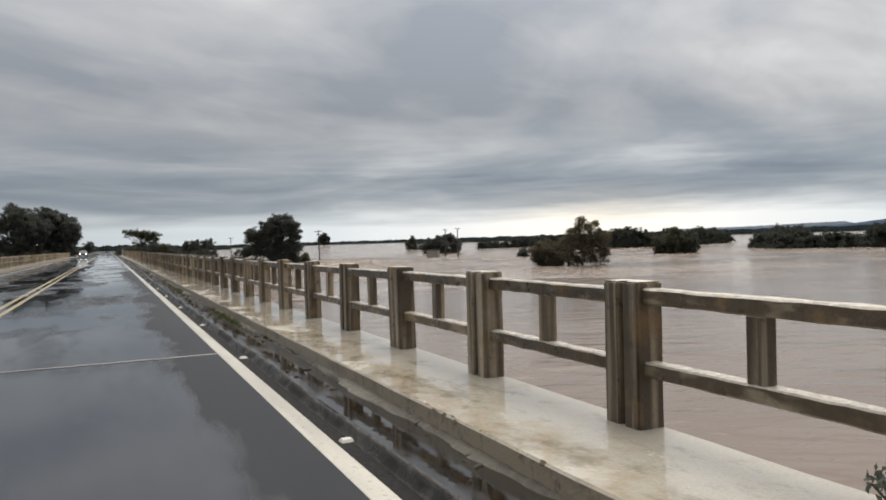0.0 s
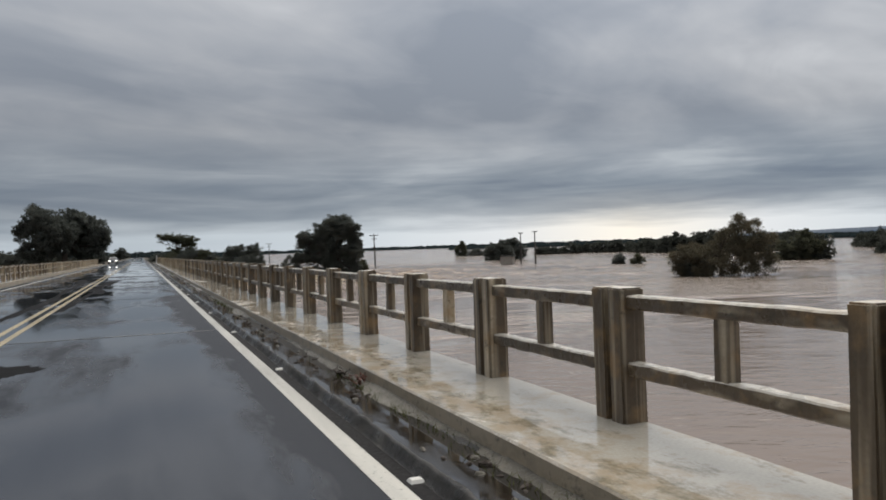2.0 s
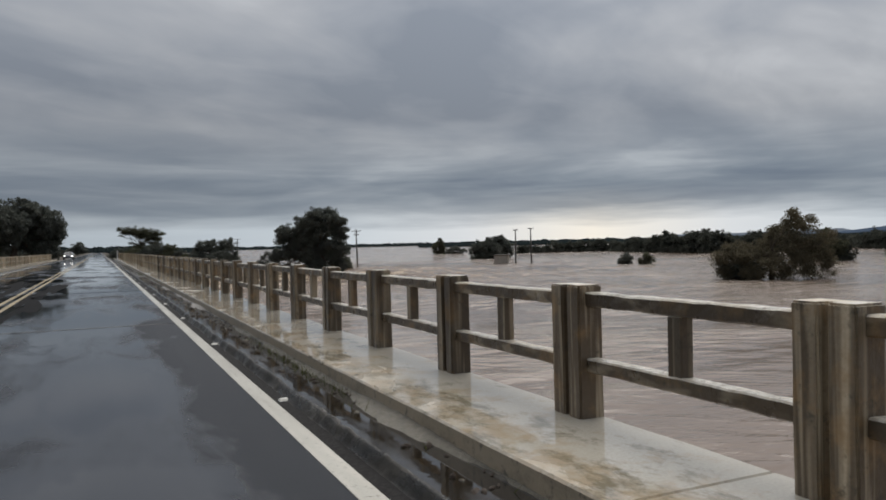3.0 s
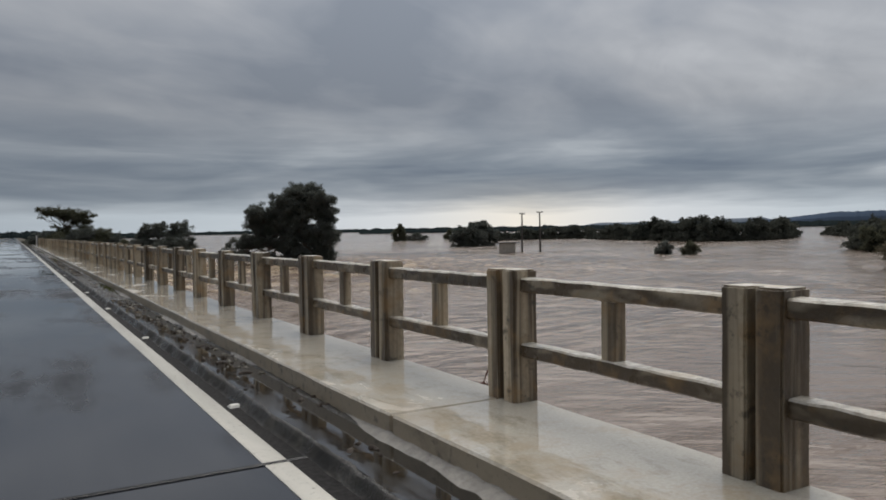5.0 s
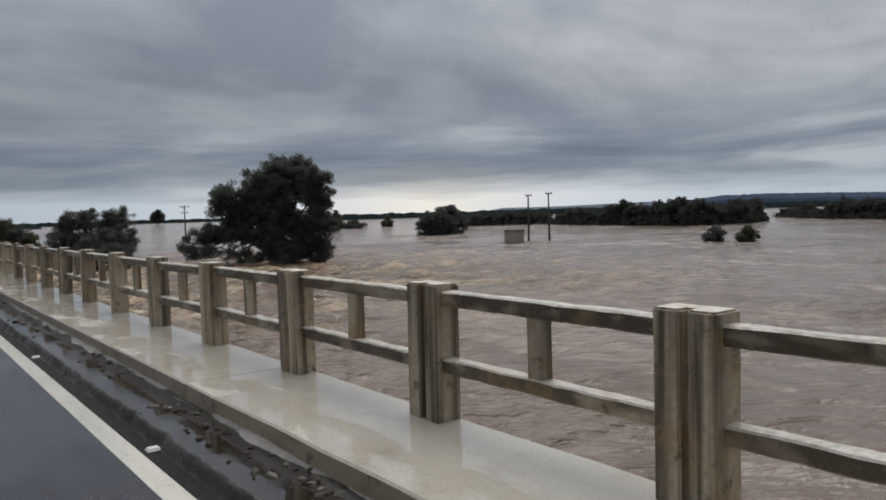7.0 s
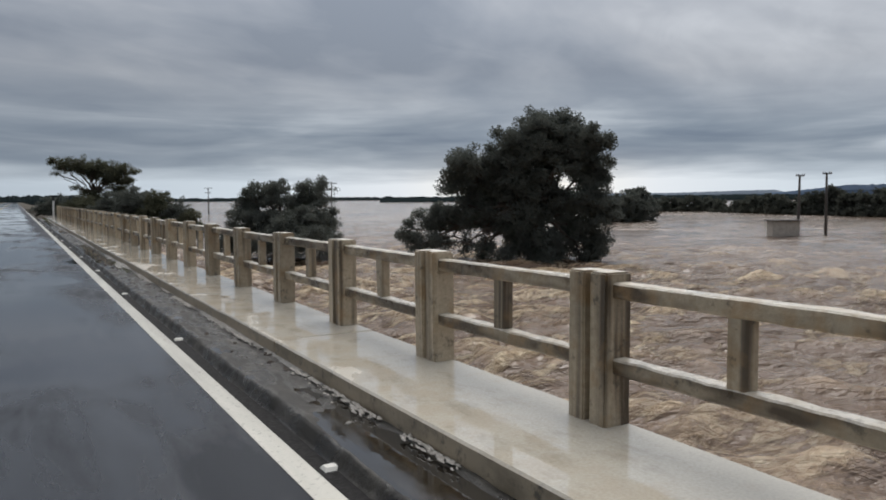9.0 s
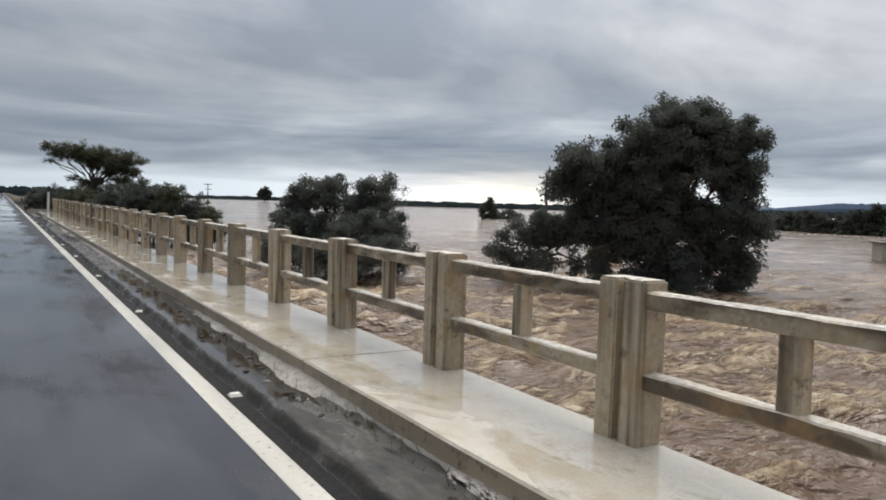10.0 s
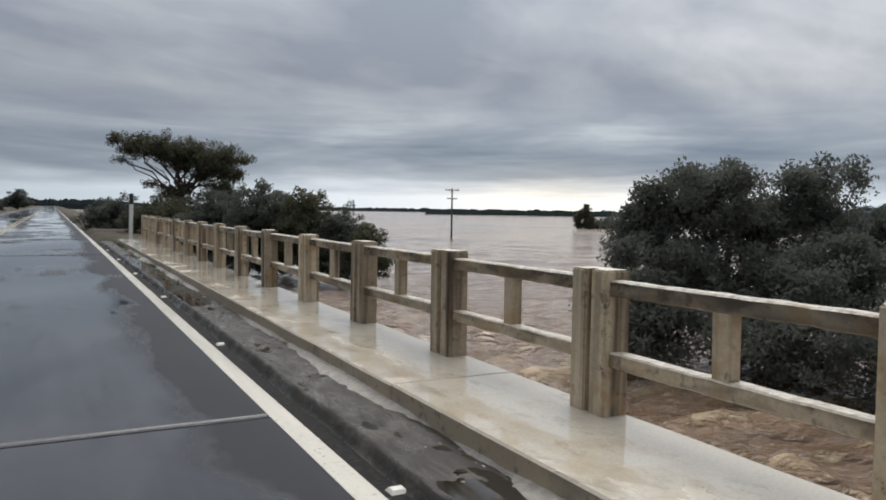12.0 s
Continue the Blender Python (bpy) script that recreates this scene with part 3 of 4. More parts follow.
road = part("road", add_box(bmesh.new(), 2 * MID - 1.56, 1.56, Y0, YFAR, -0.35, 0.0), ASPHALT)
tagged(road, "wet dark grey asphalt carriageway with puddles", "road", kind="structure")
for name, a, b in (("edge_line_right", 1.28, 1.43), ("edge_line_left", 2 * MID - 1.43, 2 * MID - 1.28)):
    tagged(part(name, add_box(bmesh.new(), a, b, Y0, YFAR, 0.0, 0.004), WHITE), "solid white painted edge line, slightly worn", "road marking", kind="structure")
for name, a, b in (("centre_line_near", MID + 0.08, MID + 0.20), ("centre_line_far", MID - 0.20, MID - 0.08)):
    tagged(part(name, add_box(bmesh.new(), a, b, Y0, YFAR, 0.0, 0.004), YELLOW), "solid yellow painted centre line, faded", "road marking", kind="structure")

MUDDY = ((75, 87), (112, 127), (135, 146), (148.5, 158), (168, 180))


def sunk(y):
    """1 where the gutter holds open water, 0 where it has silted up."""
    v = 1.05 + 0.8 * noise.noise((0.3, y * 0.13, 40.0))
    for a, b in MUDDY:
        v -= 1.5 * max(0.0, min(1.0, (y - a) / 1.5, (b - y) / 1.5))
    return max(0.0, min(1.0, v))


def gutter_lip(y):
    """Where the mud begins beside the asphalt, and how wide its slope is."""
    lip = 1.532 + 0.022 * noise.noise((y * 0.7, 4.0, 9.0)) + 0.012 * noise.noise((y * 4.0, 4.0, 2.0))
    return lip, 0.078 + 0.020 * noise.noise((y * 0.8, 1.0, 6.0))


def gutter_bed():
    nx, y0, y1, dy = 30, -6.0, 176.6, 0.05
    rows = int((y1 - y0) / dy)
    verts = []
    for j in range(rows + 1):
        y = y0 + j * dy
        w = sunk(y)
        lip, wide = gutter_lip(y)
        far = 2.02 + 0.07 * noise.noise((y * 0.5, 2.0, 7.0)) + 0.015 * noise.noise((y * 2.7, 2.0, 5.0))
        bank = wide + 0.05 * max(0.0, 0.05 + noise.noise((y * 0.45, 8.0, 1.0)))
        for i in range(nx + 1):
            x = 1.500 + (2.058 - 1.500) * i / nx
            d = x - lip
            hump = max(0.0, min(1.0, (d - bank) / 0.05)) * max(0.0, min(1.0, (far - x) / 0.10))
            z = 0.094 - 0.066 * w * hump
            z += 0.012 * noise.noise((x * 4.0, y * 1.3, 1.0)) + 0.014 * noise.noise((x * 13, y * 5.0, 2.0)) + 0.003 * noise.noise((x * 40, y * 22.0, 3.0))
            rise = max(0.0, min(1.0, d / wide))
            verts.append((x, y, -0.003 + (z + 0.003) * rise * rise * (3 - 2 * rise)))
    k = nx + 1
    faces = [(j * k + i, j * k + i + 1, (j + 1) * k + i + 1, (j + 1) * k + i) for j in range(rows) for i in range(nx)]
    return tagged(sheet("gutter_bed", verts, faces, MUD, smooth=True), "lumpy grey brown mud silted into the roadside gutter", "mud", kind="structure")


gutter_bed()
wv = []
for y in steps(-6.0, 176.0, 900):
    wv += [(sum(gutter_lip(y)) + 0.002, y, 0.086), (2.052, y, 0.086)]
tagged(sheet("gutter_water", wv, [(2 * i, 2 * i + 1, 2 * i + 3, 2 * i + 2) for i in range(900)], GUTTER), "still dark rain water standing in the silted gutter", "water", kind="structure")
for side in (1, -1):
    def mx(x):
        return x if side > 0 else 2 * MID - x
    a, b = sorted((mx(1.61), mx(2.07)))
    g = part("gutter" if side > 0 else "gutter_far", add_box(bmesh.new(), a, b, Y0, YEND_R + 3, -0.35, 0.022 if side > 0 else 0.056), GUTTER if side < 0 else MUD)
    tagged(g, "dark silty gutter beside the carriageway", "gutter", kind="structure")
    pave = new("pavement" if side > 0 else "pavement_far")
    tagged(pave, "narrow raised wet concrete footway with pale stains", "pavement", kind="structure")
    a, b = sorted((mx(2.05), mx(3.06)))
    cuts = [Y0] + [j for j in JOINTS if j > Y0] + [YEND_R if side > 0 else YEND_L]
    rng = random.Random(5 + side)
    a, b = sorted((mx(2.05), mx(3.06)))
    for j0, j1 in zip(cuts, cuts[1:]):
        g0, g1 = (0.011 if j in (63.8, 115.2) else 0.003 for j in (j0, j1))
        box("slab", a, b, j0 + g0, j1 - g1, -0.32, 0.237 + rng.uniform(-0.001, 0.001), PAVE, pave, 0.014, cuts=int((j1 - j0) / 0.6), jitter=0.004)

tagged(part("shoulder", add_box(bmesh.new(), 1.432, 1.59, Y0, YFAR, 0.0, 0.003, cuts=120, jitter=0.0012), STRIP), "narrow strip of black wet asphalt outside the edge line", "shoulder", kind="structure")

deck = new("bridge_deck")
tagged(deck, "long low concrete beam bridge deck above the flood", "bridge", kind="structure")
box("deck_slab", 2 * MID - 3.0, 3.0, Y0, YEND_R + 2, -0.62, -0.36, UNDERDECK, deck, 0.02)
for gx in (-6.6, MID, 1.8):
    box("girder", gx - 0.22, gx + 0.22, Y0, YEND_R + 2, -1.9, -0.625, UNDERDECK, deck, 0.02)
for py in [j for j in JOINTS[::2]]:
    box("pier", -6.9, 2.1, py - 0.4, py + 0.4, -8, -1.91, UNDERDECK, deck, 0.05)

for jy, dark, half in ((10.22, False, 0.06), (38.2, False, 0.035), (50.8, False, 0.03), (63.98, True, 0.022), (151.3, False, 0.05), (170.4, True, 0.03)):
    jb = add_box(bmesh.new(), 2 * MID - 1.5, 1.60 if jy == 63.98 else 1.27, jy - half, jy + half, 0.001, 0.0065 if dark else 0.0035, cuts=24, jitter=0.002)
    tagged(part("expansion_joint", jb, TAR if dark else SEAM), "dark open joint across the carriageway" if dark else "pale worn concrete joint across the carriageway", "road joint", "joints across the road", "structure")


# ---- water ----
def water_sheet():
    def axis(lo, hi, fine_lo, fine_hi, step, grow):
        v = [fine_lo]
        while v[-1] < fine_hi:
            v.append(v[-1] + step)
        s = step
        while v[-1] < hi:
            s *= grow
            v.append(v[-1] + s)
        s, left = step, []
        cur = fine_lo
        while cur > lo:
            s *= grow
            cur -= s
            left.append(cur)
        return np.array(left[::-1] + v)
    xs = axis(-4200, 4200, 3, 44, 0.20, 1.06)
    ys = axis(-4200, 4200, 66, 172, 0.25, 1.055)
    X, Y = np.meshgrid(xs, ys, indexing="ij")
    rng = np.random.default_rng(3)
    Z = np.zeros_like(X)
    wx = X + 1.6 * np.sin(Y * 0.21 + 1) + 1.1 * np.sin(X * 0.17 + Y * 0.33)
    wy = Y + 1.8 * np.sin(X * 0.19 + 2) + 1.2 * np.sin(Y * 0.27 - X * 0.13)
    near = np.exp(-np.maximum(np.hypot(X - 10, Y - 95) - 90, 0) / 90) * (0.10 + 0.90 / (1 + np.exp(-(Y - 78) / 10)))
    wild = np.exp(-((Y - 140) / 38) ** 2) * np.exp(-np.maximum(X - 30, 0) / 35) * (X > 0)
    close = 1.0 + 1.1 * np.exp(-((X - 6) / 9) ** 2)
    for k in range(44):
        chop = k >= 20
        lam = rng.uniform(0.7, 2.6) if chop else rng.uniform(1.6, 8.0)
        th = rng.normal(0.0, 1.1 if chop else 0.6) + 0.5
        q = 2 * np.pi / lam
        amp = 0.034 * lam ** 0.7 if chop else 0.014 * lam ** 0.75
        ph = rng.uniform(0, 6.28)
        bend = 0.5 if chop else 1.0
        wv = 1 - np.abs(np.sin(0.5 * (q * ((X + bend * (wx - X)) * np.sin(th) + (Y + bend * (wy - Y)) * np.cos(th)) + ph)))
        gate = np.maximum(0, np.sin(X * rng.uniform(0.05, 0.4) + ph) * np.sin(Y * rng.uniform(0.05, 0.4) + 2 * ph) + 0.35)
        Z += amp * (wv - 0.36) * gate * (close * 1.5 * wild if chop else 1.0 * near + 1.5 * wild)
    Z -= 2.65
    nx, ny = X.shape
    v = np.stack([X, Y, Z], -1).reshape(-1, 3).astype(np.float32)
    i = np.arange(nx * ny).reshape(nx, ny)
    f = np.stack([i[:-1, :-1], i[1:, :-1], i[1:, 1:], i[:-1, 1:]], -1).reshape(-1, 4).astype(np.int32)
    me = bpy.data.meshes.new("water")
    me.vertices.add(len(v))
    me.vertices.foreach_set("co", v.ravel())
    me.loops.add(f.size)
    me.loops.foreach_set("vertex_index", f.ravel())
    me.polygons.add(len(f))
    me.polygons.foreach_set("loop_start", np.arange(0, f.size, 4, dtype=np.int32))
    me.update(calc_edges=True)
    me.shade_smooth()
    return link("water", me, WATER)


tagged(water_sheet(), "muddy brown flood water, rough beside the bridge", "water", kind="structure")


# ---- embankment past the bridge ----
def bank_height(x, y):
    e = x - 2.0 if x > MID else (2 * MID - x) - 2.0
    wide = 2.5 + max(0, min(1, (y - 178) / 10)) * (5.0 if x > MID else 26.0)
    drop = max(0.0, e - wide * 0.45) / 3.2
    h = -0.10 - min(drop, 1.6) * 2.3 + 0.12 * noise.noise((x * 0.3, y * 0.2, 3))
    if e < 0:
        h = -0.34
    return h


xs = [-60, -48, -40, -34, -30, -26, -22, -18, -15, -13, -11, -9.5, -8.5, -7.6, -7.0, -6.6, -6.42, -6.4, 1.56, 1.58, 1.8, 2.2, 2.8, 3.6, 4.6, 5.6, 6.8, 8, 9.5, 11, 13, 15, 18]
ys = steps(176.2, 200, 24) + steps(203, 320, 39)[0:] + steps(335, 900, 20)
verts = [(x, y, bank_height(x, y)) for x in xs for y in ys]
ny = len(ys)
faces = [(i * ny + j, (i + 1) * ny + j, (i + 1) * ny + j + 1, i * ny + j + 1) for i in range(len(xs) - 1) for j in range(ny - 1)]
tagged(sheet("ground", verts, faces, VERGE, smooth=True), "muddy grassy road embankment rising out of the flood", "ground", kind="structure")


# ---- far shore and hills ----
def far_belt(name, r, a0, a1, h0, h1, n, mat, label, seed, base=-4.0, fine=0.9):
    rng = np.random.default_rng(seed)
    angs = np.radians(np.linspace(a0, a1, n))
    hs = np.zeros(n)
    for k in range(1, 60):
        hs += np.sin(np.arange(n) * rng.uniform(0.004, fine) ** 1.5 + rng.uniform(0, 6.3)) / k ** 0.6
    hs += rng.normal(size=n) * (1.6 if fine > 0.5 else 0.1)
    hs = ((hs - hs.min()) / (hs.max() - hs.min())) ** 1.5
    taper = np.clip(np.minimum(np.arange(n), np.arange(n)[::-1]) / (n * 0.12), 0.05, 1)
    verts, faces = [], []
    for i, a in enumerate(angs):
        h = (h0 + (h1 - h0) * hs[i]) * taper[i]
        for rr, z in ((r, base), (r * 1.004, base + 0.55 * (h - base)), (r * 1.012, h), (r * 1.05, base)):
            verts.append((rr * math.sin(a), 80 + rr * math.cos(a), z))
    for i in range(n - 1):
        for k in range(3):
            faces.append((i * 4 + k, (i + 1) * 4 + k, (i + 1) * 4 + k + 1, i * 4 + k + 1))
    return tagged(sheet(name, verts, faces, mat), label, "backdrop", kind="structure")


far_belt("backdrop_shore", 1500, -70, 120, 2.2, 7.0, 900, SHORE, "low dark tree line on the far shore", 4)
far_belt("backdrop_road_end", 835, -40, 9, 4.5, 9.5, 420, SHORE, "dark belt of trees where the road ends far off", 17)
far_belt("backdrop_shore_near", 760, 24, 70, 0.8, 3.2, 320, SHORE, "low half-drowned scrub belt across the flood", 9)
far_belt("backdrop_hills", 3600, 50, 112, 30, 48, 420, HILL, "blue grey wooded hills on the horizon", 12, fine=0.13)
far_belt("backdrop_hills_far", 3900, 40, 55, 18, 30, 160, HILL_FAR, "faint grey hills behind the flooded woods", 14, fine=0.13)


# ---- railings ----
def post_mesh(seed):
    rng = random.Random(seed)
    bm = bmesh.new()
    prof = [(0, -0.165), (0, -0.024), (0.06, -0.020), (0.06, 0.020), (0, 0.024), (0, 0.165), (0.185, 0.165), (0.185, -0.165)]
    levels = [0.20, 0.36, 0.55, 0.74, 0.92, 1.05, 1.128]
    rings = []
    for z in levels:
        rings.append([bm.verts.new((x + rng.uniform(-0.002, 0.002), y + rng.uniform(-0.002, 0.002), z)) for x, y in prof])
    n = len(prof)
    for a, b in zip(rings, rings[1:]):
        for i in range(n):
            j = (i + 1) % n
            bm.faces.new((a[i], a[j], b[j], b[i]))
    bm.faces.new(rings[-1])
    bm.faces.new(rings[0][::-1])
    bmesh.ops.recalc_face_normals(bm, faces=bm.faces)
    edges = [e for e in bm.edges if e.calc_face_angle(0) > 0.9 and abs(e.verts[0].co.x) < 0.02 or all(v.co.z > 1.1 for v in e.verts)]
    bmesh.ops.bevel(bm, geom=edges, offset=0.011, segments=2, affect="EDGES")
    me = bpy.data.meshes.new("post")
    bm.to_mesh(me)
    bm.free()
    return me


def bar_mesh(name, x0, x1, y0, y1, z0, z1, cuts, seed):
    me = bpy.data.meshes.new(name)
    bm = add_box(bmesh.new(), x0, x1, y0, y1, z0, z1, 0.010, cuts, 0.0035, random.Random(seed))
    bm.to_mesh(me)
    bm.free()
    return me


BAYS = []
for k in range(4):
    bay = empty("railing_bay", 0, 0, 0, "weathered streaked concrete railing bay with grooved post and two rails", "railing", "railing bays along the bridge")
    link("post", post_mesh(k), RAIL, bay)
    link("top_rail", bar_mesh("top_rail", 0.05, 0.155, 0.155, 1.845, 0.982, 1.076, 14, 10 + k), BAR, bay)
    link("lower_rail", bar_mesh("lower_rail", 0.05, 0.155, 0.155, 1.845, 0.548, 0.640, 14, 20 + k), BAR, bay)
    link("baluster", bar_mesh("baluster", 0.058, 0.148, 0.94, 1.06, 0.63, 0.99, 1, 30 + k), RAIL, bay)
    BAYS.append(bay)
rng = random.Random(11)
used = set()


def put_bay(k, m):
    if k not in used:
        used.add(k)
        BAYS[k].matrix_basis = m
        return BAYS[k]
    return copy_thing(BAYS[k], m)


for i in range(-16, 88):
    put_bay(rng.randrange(4), pose(2.866 + rng.uniform(-0.006, 0.006), 2 * i - 0.24, rng.uniform(-0.006, 0.004), rng.uniform(-0.25, 0.25), rng.uniform(-0.5, 0.5), rng.uniform(-0.35, 0.35)))
for i in range(-16, 91):
    put_bay(rng.randrange(4), pose(2 * MID - 2.866, 2 * i - 0.24 + 2.0, rng.uniform(-0.006, 0.004), 0, rng.uniform(-0.5, 0.5), 180))
for x, y, turn in ((2.866, 175.76, 0), (2 * MID - 2.866, 2 * -16 - 0.24, 180)):
    end = empty("railing_post", 0, 0, 0, "weathered grooved concrete post closing the railing", "post")
    link("post", post_mesh(7), RAIL, end)
    end.matrix_basis = pose(x, y, 0, 0, 0, turn)


# ---- trees and scrub in the flood ----
BIG = [(0.9, 4.3, 3.6, 2.7), (3.2, 4.4, 2.1, 2.2), (-1.4, 4.7, 1.7, 1.7), (2.0, 5.8, 1.9, 1.3), (0.2, 5.9, 1.7, 1.2), (3.2, 5.3, 1.5, 1.2), (4.1, 2.9, 1.3, 1.6), (-2.4, 3.4, 1.3, 1.7),
       (0.2, 1.25, 3.0, 1.9), (-1.4, 2.7, 1.7, 1.7), (-0.6, -0.2, 2.2, 1.7), (2.6, -0.5, 2.0, 1.9), (0.6, -1.4, 2.2, 1.4), (4.3, 0.6, 1.3, 1.6), (4.0, -1.3, 1.2, 1.1), (3.6, 1.5, 1.6, 1.5),
       (-4.5, 3.7, 1.6, 1.5), (-5.2, 2.5, 1.35, 1.2), (-3.8, 2.3, 1.2, 1.1), (-2.9, 1.5, 1.3, 1.2), (-2.9, 3.3, 0.9, 1.3), (-4.5, 1.0, 1.1, 0.7), (-5.9, 0.6, 1.0, 0.8)]
BIG_FOOT = [(1.0, -2.2, 2.4, 0.8), (3.5, -2.3, 1.1, 0.6), (-1.6, -2.2, 1.6, 0.7), (-7.0, -0.2, 1.6, 1.2), (-8.4, -1.2, 1.0, 0.9), (-5.4, -0.4, 1.8, 1.0), (-3.8, 0.0, 1.8, 1.1),
            (-2.4, -0.5, 1.8, 1.6), (-6.6, -1.5, 1.5, 0.8), (-4.6, -1.6, 1.5, 0.8), (-7.8, -1.8, 1.3, 0.7), (-3.2, -1.9, 1.4, 0.7)]
tree("tree", 30.2, 149.0, -2.65, 37, BIG + BIG_FOOT, "large dark dense broadleaf tree standing in brown flood water", trunk=0.42, density=30, per=110, size=0.092, spread=0.52, seed=2, sprigs=2, thin=(-2.2, -0.4, 0.38))
PAIR = [(-1.4, 1.5, 1.7, 1.5), (2.3, 1.75, 1.4, 1.4), (0.6, 1.2, 1.8, 1.5), (-3.0, 0.6, 1.2, 1.2), (-1.6, -1.0, 2.2, 1.6), (1.4, -1.0, 2.2, 1.6), (2.7, -0.4, 1.3, 1.3),
        (-3.2, -1.3, 1.3, 1.2), (-0.6, 2.3, 0.9, 0.7), (-2.6, 1.5, 0.8, 0.7),
        (-3.6, -1.5, 1.6, 1.3, 2.6), (-1.4, -1.5, 2.0, 1.2, 4.0), (1.0, -1.4, 2.1, 1.3, 5.0), (2.6, -1.6, 1.2, 1.1, 3.4), (0.2, -0.3, 2.4, 1.4, 2.4), (1.9, -0.2, 1.6, 1.5, 2.2), (-2.4, -0.2, 1.7, 1.3, 1.6)]
tree("tree", 17.0, 161.0, -2.65, 20, PAIR, "broad dark double-crowned tree half drowned beside the bridge", trunk=0.3, density=44, per=90, size=0.068, spread=0.42, seed=5, sprigs=3)
UMB = [(-3.0, 5.35, 1.5, 0.95), (-1.2, 5.3, 1.6, 1.05), (1.0, 5.0, 1.9, 1.25), (2.7, 4.8, 1.4, 1.0), (2.2, 3.9, 1.4, 0.8), (0.2, 4.1, 1.2, 0.6), (-0.3, 2.2, 1.6, 0.9), (2.6, 2.6, 1.6, 1.0), (4.0, 4.6, 0.7, 0.4), (-4.0, 5.8, 0.6, 0.35), (1.3, 3.5, 1.3, 0.6), (-1.8, 2.9, 0.5, 0.35), (-3.7, 4.4, 0.5, 0.2), (0.0, 5.0, 1.2, 0.7), (1.8, 4.4, 1.5, 0.8), (-0.6, 4.7, 1.5, 0.7), (3.3, 3.7, 1.0, 0.6)]
tree("flat_topped_tree", 7.5, 198.0, -0.4, 8, UMB, "flat-topped spreading tree with bare forking limbs on the bank", trunk=0.2, fork=0.45, density=56, per=56, size=0.075, spread=0.42, leaf=LEAF_OLIVE, seed=8, bare=True)
for s, (x, y, w, t) in enumerate(((3.9, 203, 2.6, 2.3), (6.2, 194, 2.8, 2.2), (8.4, 190, 2.7, 2.7), (10.3, 187, 2.6, 3.2), (12.0, 185, 2.4, 2.7), (13.4, 183.5, 2.0, 1.9), (9.8, 197, 3.0, 3.0), (14.5, 182.5, 1.4, 1.0), (11.5, 190, 2.6, 2.6))):
    base = -0.6 if x < 8 else -2.4
    h = t - base
    lob = [(0, base + h * 0.62, w * 0.75, h * 0.40), (-w * 0.5, base + h * 0.4, w * 0.55, h * 0.36), (w * 0.5, base + h * 0.38, w * 0.55, h * 0.36), (0.1 * w, base + h * 0.2, w * 0.8, h * 0.25)]
    tree("bush", x, y, base, 10, lob, "dense dark green bush on the river bank", "bush", trunk=0.09, density=44, per=64, size=0.09, spread=0.36, leaf=LEAF_OLIVE if s % 3 == 1 else LEAF_DARK, seed=20 + s, group="bushes on the bank")

LEFT = [(-3.8, 8.6, 3.6, 3.4), (1.5, 8.4, 4.8, 3.8), (5.6, 7.0, 3.2, 3.2), (-7.2, 7.0, 1.9, 2.2), (-2.8, 4.4, 5.0, 3.4), (3.4, 4.4, 4.8, 3.4), (-5.0, 11.2, 1.5, 1.1), (7.2, 4.6, 1.8, 2.2), (-0.6, 6.4, 4.4, 3.4), (-6.0, 2.6, 3.0, 2.4), (5.8, 2.2, 2.6, 2.2)]
tree("tree", -14.5, 193.0, -0.6, -5, LEFT, "wide dark dense roadside tree beyond the bridge end", trunk=0.6, density=15, per=60, size=0.24, spread=0.8, seed=31)
for s, (x, y, w, t) in enumerate(((-26, 196, 4, 3.6), (-31, 200, 4, 4.2), (-37, 204, 5, 3.4), (-43, 206, 5, 3.8), (-9.8, 205, 2.2, 3.2))):
    lob = [(0, t * 0.55, w * 0.8, t * 0.45), (-w * 0.5, t * 0.35, w * 0.6, t * 0.35), (w * 0.5, t * 0.35, w * 0.6, t * 0.35)]
    tree("bush", x, y, -0.8, 0, lob, "low dark roadside trees beside the wide tree", "bush", trunk=0.15, density=10, per=50, size=0.22, spread=0.7, seed=50 + s, group="scrub beside the road")
tree("tree", -8.5, 385.0, -0.4, 0, [(0, 2.2, 3.6, 2.0), (0, 3.9, 2.6, 1.6), (-1.8, 1.8, 2.6, 1.5), (1.8, 1.6, 2.4, 1.5)], "dark rounded tree beside the distant road", trunk=0.35, density=12, per=50, size=0.26, spread=0.7, seed=61)

tree("tree", 255.0, 950.0, -3.0, 15, [(0, 8.5, 7.5, 5.5), (-5, 5.5, 5, 4), (5, 5.5, 5, 4), (0, 2, 8, 3.5), (1, 12.5, 4, 2.5)], "lone dark rounded tree far across the flood", trunk=0.8, density=2.5, per=40, size=0.6, spread=1.6, leaf=LEAF_FAR, seed=65)

